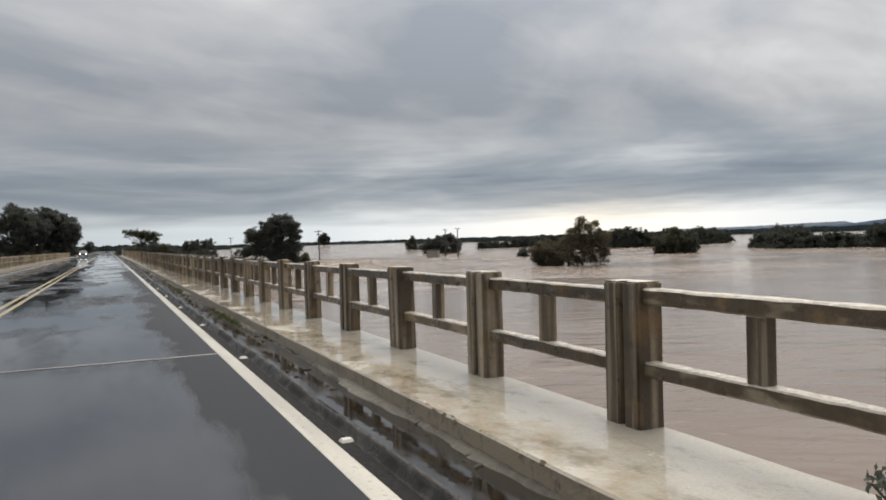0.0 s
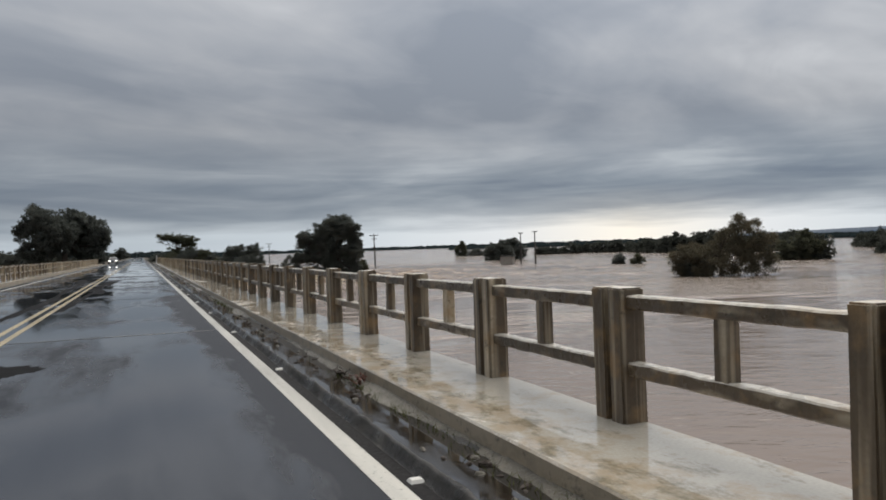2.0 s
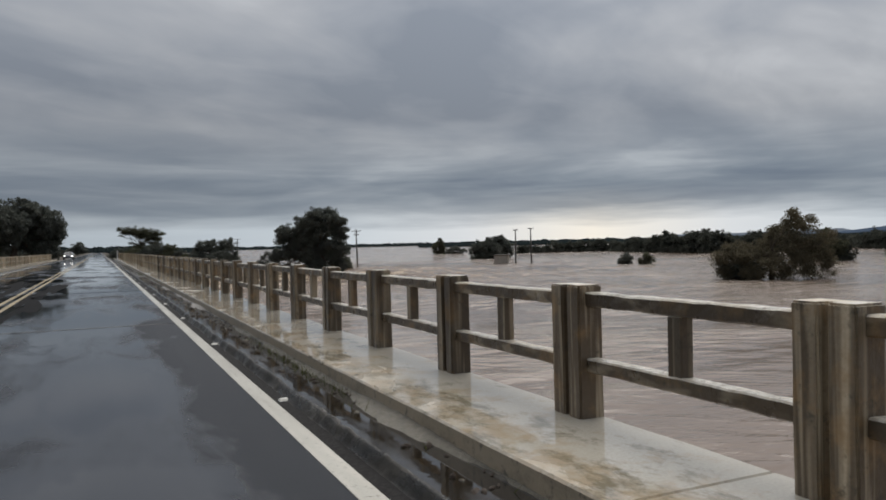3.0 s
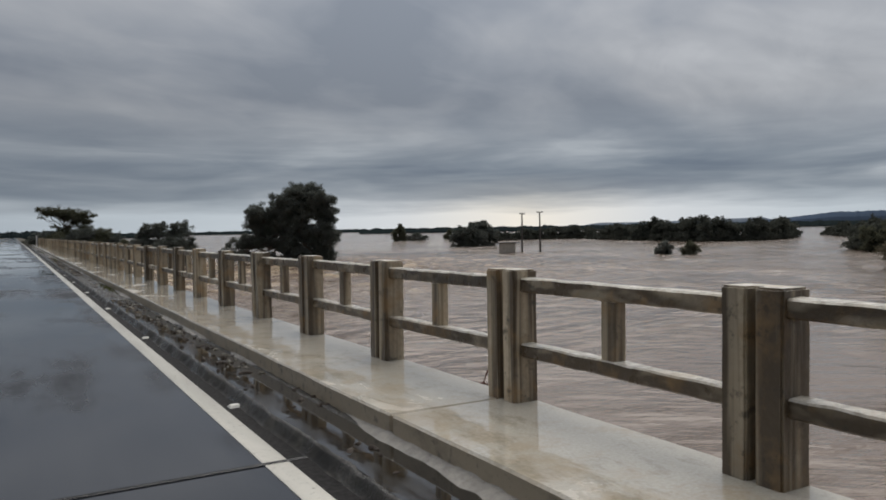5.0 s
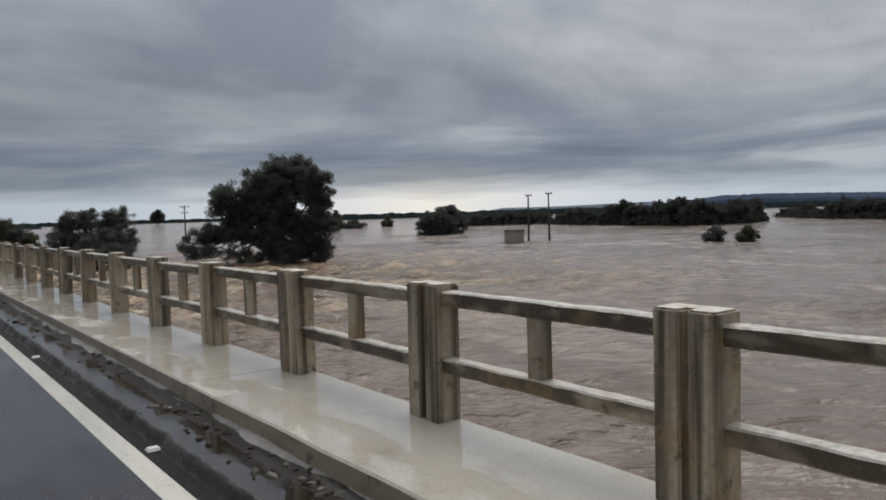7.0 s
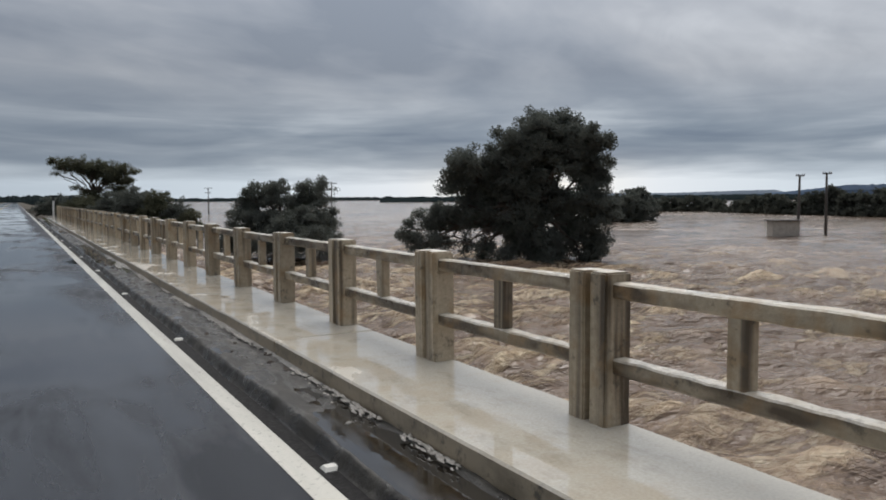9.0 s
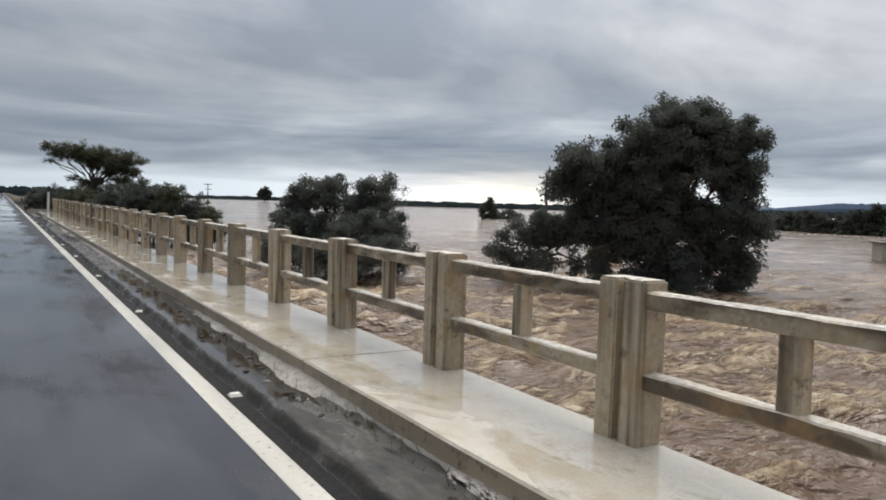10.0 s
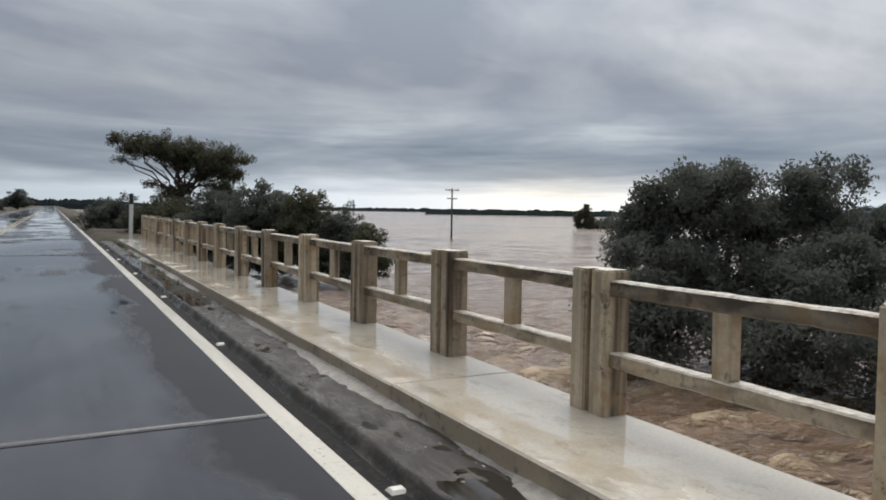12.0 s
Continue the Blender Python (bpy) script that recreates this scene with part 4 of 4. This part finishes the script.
# scrub standing in the water: place, half width, top height
SCRUB = [
    (92.0, 204.0, 5.3, 3.5, "rounded dark drowned tree in the open flood"),
    (117.0, 295.0, 2.8, 3.6, "small dark drowned tree far out in the flood"),
    (123.0, 294.0, 5.0, 0.2, "low drowned scrub beside a small tree"),
    (140.0, 300.0, 2.4, 1.2, "low drowned scrub far out in the flood"),
    (77.7, 134.2, 1.35, -0.95, "tattered drowned shrub with bare stems"),
    (79.3, 131.0, 1.25, -0.95, "tattered drowned shrub with bare stems"),
    (87.0, 200.5, 4.6, 2.6, "broad dark drowned tree in the open flood"),
    (101.5, 116.5, 4.4, 2.3, "dark drowned tree at the edge of the flooded wood"),
    (56.0, 89.0, 2.4, -0.6, "low drowned bush with bare stems"),
    (39.2, 163.0, 1.6, -0.6, "low drowned bush with bare stems"),
]
for s, (x, y, w, t, label) in enumerate(SCRUB):
    h = t + 2.65
    lob = [(0.1 * w, -2.65 + h * 0.6, w * 0.7, h * 0.42), (-w * 0.55, -2.65 + h * 0.38, w * 0.5, h * 0.34), (w * 0.55, -2.65 + h * 0.36, w * 0.5, h * 0.34), (-0.4 * w, -2.4, w * 0.5, 0.55), (0.4 * w, -2.4, w * 0.5, 0.55), (0, -2.65 + h * 0.15, w * 0.8, h * 0.2), (w * 0.2, -2.65 + h * 0.85, w * 0.3, h * 0.16)]
    tree("drowned_bush", x, y, -2.65, 38, lob, label, "bush", trunk=0.12, density=16, per=60, size=0.16, spread=0.5, leaf=LEAF_OLIVE if s % 2 else LEAF_DARK, seed=70 + s, group="bushes in the flood")
CLUSTER = [(3.0, 2.4, 1.6, 1.1), (1.7, 2.6, 1.1, 1.1), (1.6, 0.9, 2.4, 1.6), (4.0, 0.5, 1.7, 2.0), (-2.4, -0.5, 2.2, 1.2), (-4.4, -1.1, 1.5, 1.2), (-2.6, -1.2, 2.3, 1.4), (0.2, -1.0, 2.6, 1.6),
           (2.8, -0.9, 2.5, 1.8), (4.7, -1.5, 1.1, 1.1), (-0.6, 0.2, 1.5, 1.1), (-4.1, -2.2, 1.2, 0.6), (-1.8, -2.2, 1.6, 0.7), (0.8, -2.2, 1.6, 0.7), (3.4, -2.2, 1.7, 0.7), (0.2, 1.3, 1.0, 1.0)]
tree("tree", 57.6, 87.0, -2.65, 42, CLUSTER, "ragged olive tree cluster standing in flood water", trunk=0.22, density=13, per=80, size=0.10, spread=0.62, leaf=LEAF_BROWN, seed=91, sprigs=2)


def wood(name, spots, seed, label):
    """A belt of drowned woodland: crowns along a line of (x, y, half width, top)."""
    rng = np.random.default_rng(seed)
    lobes = []
    for (x0, y0, w0, t0), (x1, y1, w1, t1) in zip(spots, spots[1:]):
        n = max(2, int(math.hypot(x1 - x0, y1 - y0) / 1.7))
        for i in range(n):
            f = i / n
            x, y, w, t = x0 + (x1 - x0) * f, y0 + (y1 - y0) * f, w0 + (w1 - w0) * f, t0 + (t1 - t0) * f
            for _ in range(2):
                swell = noise.noise((x * 0.16, y * 0.16, seed * 3.1))
                tt = t - 0.5 + 2.0 * swell + rng.uniform(-1.0, 0.1) + (rng.random() < 0.05) * rng.uniform(0.3, 1.2)
                h = tt + 2.65
                back = rng.uniform(0, w)
                px, py = x + back * 0.75 + rng.uniform(-1, 1), y + back * 0.5 + rng.uniform(-1, 1)
                lobes.append((px, py, -2.65 + h * 0.66, rng.uniform(0.8, 2.2), 1.6, h * 0.34))
                lobes.append((px, py, -2.65 + h * 0.2, 2.5, 2.2, h * 0.28))
                lobes.append((px - 0.8, py - 0.5, -2.35, 2.2, 1.4, 0.55))
    ob = leaves(name, clump_centres(lobes, 9, rng), 0.65, 18, 0.32, LEAF_FAR, None, rng)
    return tagged(ob, label, "woodland", kind="stuff")


wood("flooded_wood", [(172, 262, 5, -0.9), (158, 240, 6, 0.4), (149, 218, 8, 2.2), (142, 195, 9, 3.4), (139, 180, 9, 3.7), (146, 174, 8, 3.3), (166, 180, 6, 2.8), (200, 201, 5, 1.6)], 5, "dark flooded woodland with an uneven leafy skyline")
wood("flooded_wood", [(106, 124, 2, 1.8), (102, 118, 3, 2.2), (104, 113, 3, 2.0)], 6, "dark clump of flooded woodland beside the open water")
wood("flooded_wood", [(228, 207, 4, -0.6), (200, 184, 4, 1.6), (190, 172, 5, 2.2), (184, 163, 5, 2.4), (178, 150, 6, 2.6)], 7, "dark flooded woodland receding to the hills")
wood("flooded_wood", [(136, 128, 3, 1.3), (128, 112, 4, 1.9), (134, 105, 4, 1.8), (136, 97, 5, 1.9), (138, 86, 6, 2.2)], 8, "dark flooded woodland along the far channel")
wood("flooded_wood", [(131, 259, 5, 0.3), (150, 262, 7, 1.8), (163, 246, 6, 1.8)], 9, "thin belt of flooded woodland far out")
wood("roadside_wood", [(-13, 330, 5, 2.6), (-30, 300, 6, 3.2), (-52, 280, 6, 3.4)], 10, "dark low woodland along the distant roadside")
wood("roadside_wood", [(8, 330, 3, 1.6), (9, 300, 3, 1.4), (9, 270, 3, 1.2), (8, 240, 2, 0.9)], 11, "low scrub along the embankment foot")


# ---- power poles and hut ----
def power_pole(x, y, top, turn, arms, label, lean=0.0):
    ob = empty("utility_pole", x, y, -2.65, label, "utility pole", "utility poles in the flood")
    h = top + 2.65
    tube("shaft", [(0, 0, -2), (0, 0, h * 0.5), (0, 0, h)], [0.17, 0.14, 0.10], POLE_WOOD, ob, 10)
    for z, half in arms:
        arm = box("crossarm", -half, half, -0.15, -0.05, h - z - 0.06, h - z + 0.06, POLE_WOOD, ob, 0.008)
        for k in (-0.92, -0.45, 0.45, 0.92):
            tube("insulator", [(half * k, -0.1, h - z + 0.06), (half * k, -0.1, h - z + 0.13), (half * k, -0.1, h - z + 0.22)], [0.03, 0.06, 0.035], METAL, arm, 8)
    if len(arms) > 1:
        tube("brace", [(-0.5, -0.09, h - arms[0][0]), (0, -0.09, h - arms[0][0] - 0.6)], [0.02, 0.02], METAL, ob, 5)
        tube("brace", [(0.5, -0.09, h - arms[0][0]), (0, -0.09, h - arms[0][0] - 0.6)], [0.02, 0.02], METAL, ob, 5)
    ob.rotation_euler = (0, radians(lean), radians(turn))
    return ob


power_pole(71.2, 158.2, 3.7, -25, [(0.12, 0.45)], "slim dark utility pole standing in flood water", 0.5)
power_pole(73.8, 156.8, 3.9, -25, [(0.10, 0.50)], "slim dark utility pole standing in flood water", -0.5)
power_pole(47.3, 180.6, 4.65, -8, [(0.35, 0.95), (1.1, 0.5)], "wooden utility pole with crossarms in flood water", -1.0)
power_pole(53.5, 246.0, 4.8, -8, [(0.3, 1.1), (1.6, 0.8)], "wooden utility pole with two crossarms in flood water")
power_pole(46.7, 322.0, 5.0, -8, [(0.3, 1.1), (1.6, 0.8)], "distant wooden utility pole with two crossarms")

hut = empty("pump_hut", 67.9, 157.6, -2.65, "small plastered pump hut drowned to its flat roof", "hut")
box("wall", -1.25, 1.25, -1.1, 1.1, -1.5, 1.62, HUT_WALL, hut, 0.02)
box("roof", -1.5, 1.5, -1.35, 1.35, 1.625, 1.74, POLE_WOOD, hut, 0.02, "thin dark flat roof slab")
hut.rotation_euler = (0, 0, radians(-38))


# ---- things on and beside the bridge ----
marker = empty("marker_post", 2.72, 178.6, -0.1, "white roadside marker post with a black top", "marker post")
box("post", -0.075, 0.075, -0.03, 0.03, -0.3, 1.62, MARK_WHITE, marker, 0.012)
box("cap", -0.076, 0.076, -0.031, 0.031, 1.624, 2.05, MARK_BLACK, marker, 0.012, "black painted top")
marker.rotation_euler = (0, radians(1.5), radians(14))

for sy_ in [0.6, 5.14, 9.6, 14.06, 18.6, 23.2, 27.84, 32.7, 37.5, 42.4, 47.0, 51.7, 56.3, 60.9, 65.6, 70.3, 75.0, 79.7, 84.4, 89.1, 93.8, 98.5, 103.2, 107.9, 112.4, 117.0, 121.7, 126.4, 131.0, 135.7, 140.5, 145.0, 149.6, 154.2, 158.8, 163.4, 168.0, 172.6]:
    bm = bmesh.new()
    bmesh.ops.create_cube(bm, size=1.0, matrix=Matrix.Translation((1.515, sy_, 0.012)) @ Matrix.Diagonal((0.10, 0.10, 0.024, 1)))
    for v in bm.verts:
        if v.co.z > 0.012:
            v.co.x = 1.515 + (v.co.x - 1.515) * 0.7
            v.co.y = sy_ + (v.co.y - sy_) * 0.55
    bmesh.ops.bevel(bm, geom=list(bm.edges), offset=0.003, segments=1, affect="EDGES")
    tagged(part("road_stud", bm, STUD), "small pale raised road stud beside the edge line", "road stud", "road studs along the edge line")


def splash(name, x, y, rx, ry, z, h, mat, label, category, seed, tooth=0.35):
    """A flat ragged patch with a low domed top."""
    rng = random.Random(seed)
    n = 90
    outer = []
    ph = [rng.uniform(0, 6.28) for _ in range(5)]
    for i in range(n):
        a = 2 * math.pi * i / n
        r = 1 + tooth * sum(math.sin((k + 2) * a + ph[k]) / (k + 1.5) for k in range(5)) + rng.uniform(-0.12, 0.12)
        outer.append((x + rx * r * math.cos(a), y + ry * r * math.sin(a)))
    verts = [(px, py, z) for px, py in outer] + [(x + (px - x) * 0.8, y + (py - y) * 0.8, z + h) for px, py in outer] + [(x, y, z + h)]
    faces = [(i, (i + 1) % n, n + (i + 1) % n, n + i) for i in range(n)] + [(n + i, n + (i + 1) % n, 2 * n) for i in range(n)]
    return tagged(sheet(name, verts, faces, mat), label, category, kind="stuff")


# ragged black patches laid along the middle of the road
for s, (x, y, rx, ry) in enumerate(((-3.2, 36.0, 0.34, 2.6), (-3.0, 50.0, 0.17, 6.5), (-3.05, 64.0, 0.20, 6.5), (-2.03, 51.0, 0.14, 5.5), (-1.75, 34.7, 0.36, 0.7), (-1.85, 60.0, 0.28, 4.0), (-1.72, 67.5, 0.34, 5.0), (-3.4, 73.5, 0.34, 4.5), (-3.95, 101.0, 0.5, 1.2))):
    splash("tar_patch", x, y, rx, ry, 0.0005, 0.0015, PATCH, "ragged black patch on the wet road", "tar patch", 200 + s, 0.55)

# pale silt and froth washed against the kerb foot


def silt_run(y0, y1, w, seed):
    """A low torn drift of silt and froth against the kerb."""
    n, k = int((y1 - y0) / 0.035), 8
    verts, faces = [], []
    for i in range(n + 1):
        y = y0 + (y1 - y0) * i / n
        e = min(1, 5 * min(i, n - i) / n + 0.02)
        ww = w * e * ((0.50 if y0 > 100 else 0.22 if y0 > 65 else 0.42) + 0.8 * noise.noise((y * 0.55, seed, 0)) + 0.26 * noise.noise((y * 2.3, seed, 7)) + 0.10 * noise.noise((y * 8.0, seed, 2)))
        ww = min(0.20, max(0.004, ww))
        for q in range(k):
            f = q / (k - 1)
            rough = 0.010 * noise.noise((f * 2.5 * ww * 20, y * 9.0, seed)) + 0.006 * noise.noise((f * ww * 120, y * 26.0, seed))
            verts.append((2.0535 - ww * f, y, 0.096 + (0.22 * ww + 0.010 * e) * (1 - f) ** 1.3 + rough * min(1, ww * 18) * (1 - f * f) - 0.010 * f ** 4))
    for i in range(n):
        for q in range(k - 1):
            faces.append((k * i + q, k * i + q + 1, k * (i + 1) + q + 1, k * (i + 1) + q))
    return tagged(sheet("silt_bank", verts, faces, FROTH if y0 > 45 else SILT, smooth=True), "pale wet silt washed against the kerb foot", "silt", kind="stuff")


for s, (a, b, w) in enumerate(((2, 9, 0.16), (11, 17, 0.16), (20, 36, 0.20), (38, 49, 0.20), (50, 60, 0.16), (60.5, 64.6, 0.20), (66, 73, 0.16), (74, 84, 0.18), (86, 102, 0.18), (103.5, 111, 0.17), (113, 121, 0.08), (122, 131, 0.16), (133, 146, 0.14), (147.5, 156, 0.18), (158, 174, 0.18))):
    silt_run(a, b, w, 300 + s)


def froth_flecks(y0, y1, n, seed, mat, label, x0=2.045, lift=0.0):
    """Many small flat flecks drifted into uneven rows in the gutter."""
    rng = random.Random(seed)
    verts, faces = [], []
    for _ in range(n):
        y = rng.uniform(y0, y1)
        if noise.noise((y * 0.9, seed, 1)) < -0.05:
            continue
        x = x0 - abs(rng.gauss(0, 0.035 + 0.03 * noise.noise((y * 0.5, seed, 4))))
        a = rng.uniform(0.004, 0.012)
        b = a * rng.uniform(1.5, 5.0)
        k, i = 9, len(verts)
        for q in range(k):
            w = 6.2832 * q / k
            f = rng.uniform(0.65, 1.2)
            verts.append((x + a * f * math.cos(w), y + b * f * math.sin(w), 0.089 + lift))
        verts.append((x, y, 0.093 + lift + rng.uniform(0, 0.015)))
        faces += [(i + q, i + (q + 1) % k, i + k) for q in range(k)]
    return tagged(sheet("froth", verts, faces, mat, smooth=True), label, "froth", kind="stuff")


for s, (a, b, n) in enumerate(((113, 130, 110), (132, 157, 220), (158, 172, 60))):
    froth_flecks(a, b, n, 40 + s, FROTH, "pale froth flecks drifted in the gutter water")
froth_flecks(110.5, 124, 1700, 47, FROTH, "torn white froth left on the gutter mud", 2.03, 0.024)


def kerb_moss(y0, y1, n, seed):
    """Low dark tufts in the chips of the kerb's upper edge."""
    rng = random.Random(seed)
    verts, faces = [], []
    for _ in range(n):
        y = rng.uniform(y0, y1)
        if noise.noise((y * 0.35, seed, 1)) < 0.02:
            continue
        x = 2.066 + rng.gauss(0, 0.012)
        a, b = rng.uniform(0.006, 0.014), rng.uniform(0.012, 0.06)
        k, i = 8, len(verts)
        for q in range(k):
            w, f = 6.2832 * q / k, rng.uniform(0.6, 1.25)
            px = x + a * f * math.cos(w)
            verts.append((px, y + b * f * math.sin(w), 0.2365 - max(0.0, 2.066 - px)))
        verts.append((x, y, 0.2385 + rng.uniform(0, 0.003)))
        faces += [(i + q, i + (q + 1) % k, i + k) for q in range(k)]
    return tagged(sheet("moss", verts, faces, MOSS, smooth=True), "dark moss in the chipped kerb edge", "moss", kind="stuff")


def litter(y0, y1, n, seed, mat, label, low=0.008, high=0.028):
    """Small broken lumps strewn over the gutter mud."""
    rng = random.Random(seed)
    verts, faces = [], []
    for _ in range(n):
        y = rng.uniform(y0, y1)
        if noise.noise((y * 0.6, seed, 5)) < -0.1:
            continue
        x = min(2.035, rng.gauss(1.90, 0.10))
        if x < 1.63:
            continue
        a = rng.uniform(low, high)
        b, c, turn = a * rng.uniform(1.0, 2.6), a * rng.uniform(0.4, 0.9), rng.uniform(0, 3.14)
        i = len(verts)
        for ring, (r, h) in enumerate(((1.0, -0.2), (0.85, 0.5), (0.4, 1.0))):
            for q in range(7):
                w, f = 6.2832 * q / 7 + 0.3 * ring, r * rng.uniform(0.7, 1.2)
                px, py = a * f * math.cos(w), b * f * math.sin(w)
                verts.append((min(2.05, x + px * math.cos(turn) - py * math.sin(turn)), y + px * math.sin(turn) + py * math.cos(turn), 0.088 + c * h * rng.uniform(0.8, 1.2)))
        for ring in range(2):
            for q in range(7):
                j, k = i + ring * 7 + q, i + ring * 7 + (q + 1) % 7
                faces.append((j, k, k + 7, j + 7))
        faces.append(tuple(range(i + 14, i + 21)))
    return tagged(sheet("litter", verts, faces, mat), label, "litter", kind="stuff")


litter(3, 60, 420, 81, TWIG, "dark rotten leaf litter strewn in the gutter")
litter(60, 110, 520, 82, TWIG, "dark rotten leaf litter strewn in the gutter")
litter(110, 176, 300, 83, TWIG, "dark rotten leaf litter strewn in the gutter")
litter(20, 58, 90, 84, SILT, "pale lumps of silt strewn in the gutter")
litter(66, 90, 200, 85, SILT, "pale lumps of silt strewn in the gutter")
litter(100, 160, 200, 86, FROTH, "pale lumps of silt strewn in the gutter", 0.005, 0.018)
MOSS = plain("kerb_moss", (0.105, 0.086, 0.052), 0.8, 0, 0.5, 25, 0.01)
kerb_moss(-4, 60, 260, 71)


def weeds(x, y, rx, ry, n, seed, label="green weeds growing at the kerb foot"):
    rng = random.Random(seed)
    verts, faces = [], []
    for _ in range(n):
        px, py = x + rng.gauss(0, rx), y + rng.gauss(0, ry)
        px = min(px, 2.03)
        h, a, lean = rng.uniform(0.103, 0.155), rng.uniform(0, 6.28), rng.uniform(0.0, 0.06)
        dx, dy = 0.004 * math.cos(a), 0.004 * math.sin(a)
        i = len(verts)
        verts += [(px - dx, py - dy, 0.086), (px + dx, py + dy, 0.086), (px + lean * math.sin(a), py + lean * math.cos(a), h)]
        faces.append((i, i + 1, i + 2))
    return tagged(sheet("weeds", verts, faces, LEAF_GREEN), label, "weeds", kind="stuff")


LEAF_GREEN = leaf_mat("weed_green", (0.06, 0.075, 0.022), (0.15, 0.15, 0.06))
for s, (y, ry, n) in enumerate(((14.4, 1.3, 900), (25.0, 1.6, 700), (30.0, 0.8, 300), (44, 1.5, 400), (79.7, 0.9, 800), (106, 1.2, 300), (126, 1.5, 300), (167, 3, 400), (174, 2, 900))):
    weeds(1.97, y, 0.05, ry, int(n * 1.1), 400 + s)


def debris(x, y, z, size, seed, mat, label, leaf=True, name="driftwood"):
    """A tangle of broken twigs, with some leaves left on them."""
    rng = np.random.default_rng(seed)
    ob = empty(name, x, y, z, label, "debris")
    tips = []
    for k in range(7):
        a = rng.uniform(0, 6.28)
        e = (size * math.cos(a) * rng.uniform(0.5, 1.1), size * math.sin(a) * rng.uniform(0.5, 1.1), size * rng.uniform(0.05, 0.7))
        pts, rad = crooked((0, 0, 0.02), e, 0.012, 0.004, rng, 5, 0.3)
        tube("twig", pts, rad, mat, ob, 5)
        tips += pts[2:]
    if leaf:
        leaves("foliage", tips, size * 0.13, 14, 0.022, LEAF_DARK, ob, rng)
    return ob


debris(3.14, 1.95, 0.20, 0.40, 1, TWIG, "dark leafy branch caught against the bridge edge")
debris(3.2, 1.5, 0.20, 0.5, 2, TWIG, "dark leafy branch caught against the bridge edge")
debris(1.96, 30.7, 0.085, 0.22, 3, RUST, "red brown plant litter lying in the gutter", False)
debris(1.94, 31.4, 0.085, 0.18, 4, TWIG, "dark plant litter lying in the gutter", False)
debris(3.10, 64.5, 0.12, 0.35, 5, RUST, "red brown branch caught against the bridge edge", False)
debris(3.22, 150.4, -0.12, 0.36, 6, TWIG, "dark branch caught against the bridge edge")



# ---- oncoming car waiting beyond the far railing ----
car = empty("car", -5.3, 190.0, 0.0, "grey car facing the bridge with its headlights on", "car")
bm = bmesh.new()
prof = [(-2.05, 0.32), (-2.1, 0.62), (-1.95, 0.78), (-0.95, 0.92), (-0.35, 1.42), (0.95, 1.45), (1.75, 0.98), (2.1, 0.92), (2.12, 0.35)]
half = {0.32: 0.80, 0.35: 0.80, 0.62: 0.86, 0.78: 0.84, 0.92: 0.83, 0.98: 0.82, 1.42: 0.60, 1.45: 0.60}
lft = [bm.verts.new((-half[z], y, z)) for y, z in prof]
rgt = [bm.verts.new((half[z], y, z)) for y, z in prof]
for i in range(len(prof)):
    j = (i + 1) % len(prof)
    bm.faces.new((lft[i], lft[j], rgt[j], rgt[i]))
bm.faces.new(lft[::-1])
bm.faces.new(rgt)
bmesh.ops.recalc_face_normals(bm, faces=bm.faces)
bmesh.ops.bevel(bm, geom=list(bm.edges), offset=0.04, segments=2, affect="EDGES")
part("body", bm, CAR_PAINT, car)
sheet("windscreen", [(-0.70, -0.93, 0.98), (0.70, -0.93, 0.98), (0.54, -0.43, 1.38), (-0.54, -0.43, 1.38)], [(0, 1, 2, 3)], CAR_GLASS, car, "dark sloping windscreen")
for hx in (-0.62, 0.62):
    bm = bmesh.new()
    bmesh.ops.create_uvsphere(bm, u_segments=12, v_segments=8, radius=0.13, matrix=Matrix.Translation((hx, -2.03, 0.66)) @ Matrix.Diagonal((1.2, 0.6, 0.8, 1)))
    part("headlight", bm, LAMP, car, "lit round headlight")
for wx_ in (-0.78, 0.78):
    for wy_ in (-1.3, 1.3):
        bm = bmesh.new()
        bmesh.ops.create_cone(bm, cap_ends=True, segments=18, radius1=0.32, radius2=0.32, depth=0.2, matrix=Matrix.Translation((wx_, wy_, 0.32)) @ Matrix.Rotation(radians(90), 4, "Y"))
        bmesh.ops.bevel(bm, geom=list(bm.edges), offset=0.02, segments=1, affect="EDGES")
        wheel = part("wheel", bm, BLACK, car)
        bm = bmesh.new()
        bmesh.ops.create_cone(bm, cap_ends=True, segments=14, radius1=0.20, radius2=0.17, depth=0.215, matrix=Matrix.Translation((wx_, wy_, 0.32)) @ Matrix.Rotation(radians(90), 4, "Y"))
        part("rim", bm, METAL, wheel, "dull metal rim")
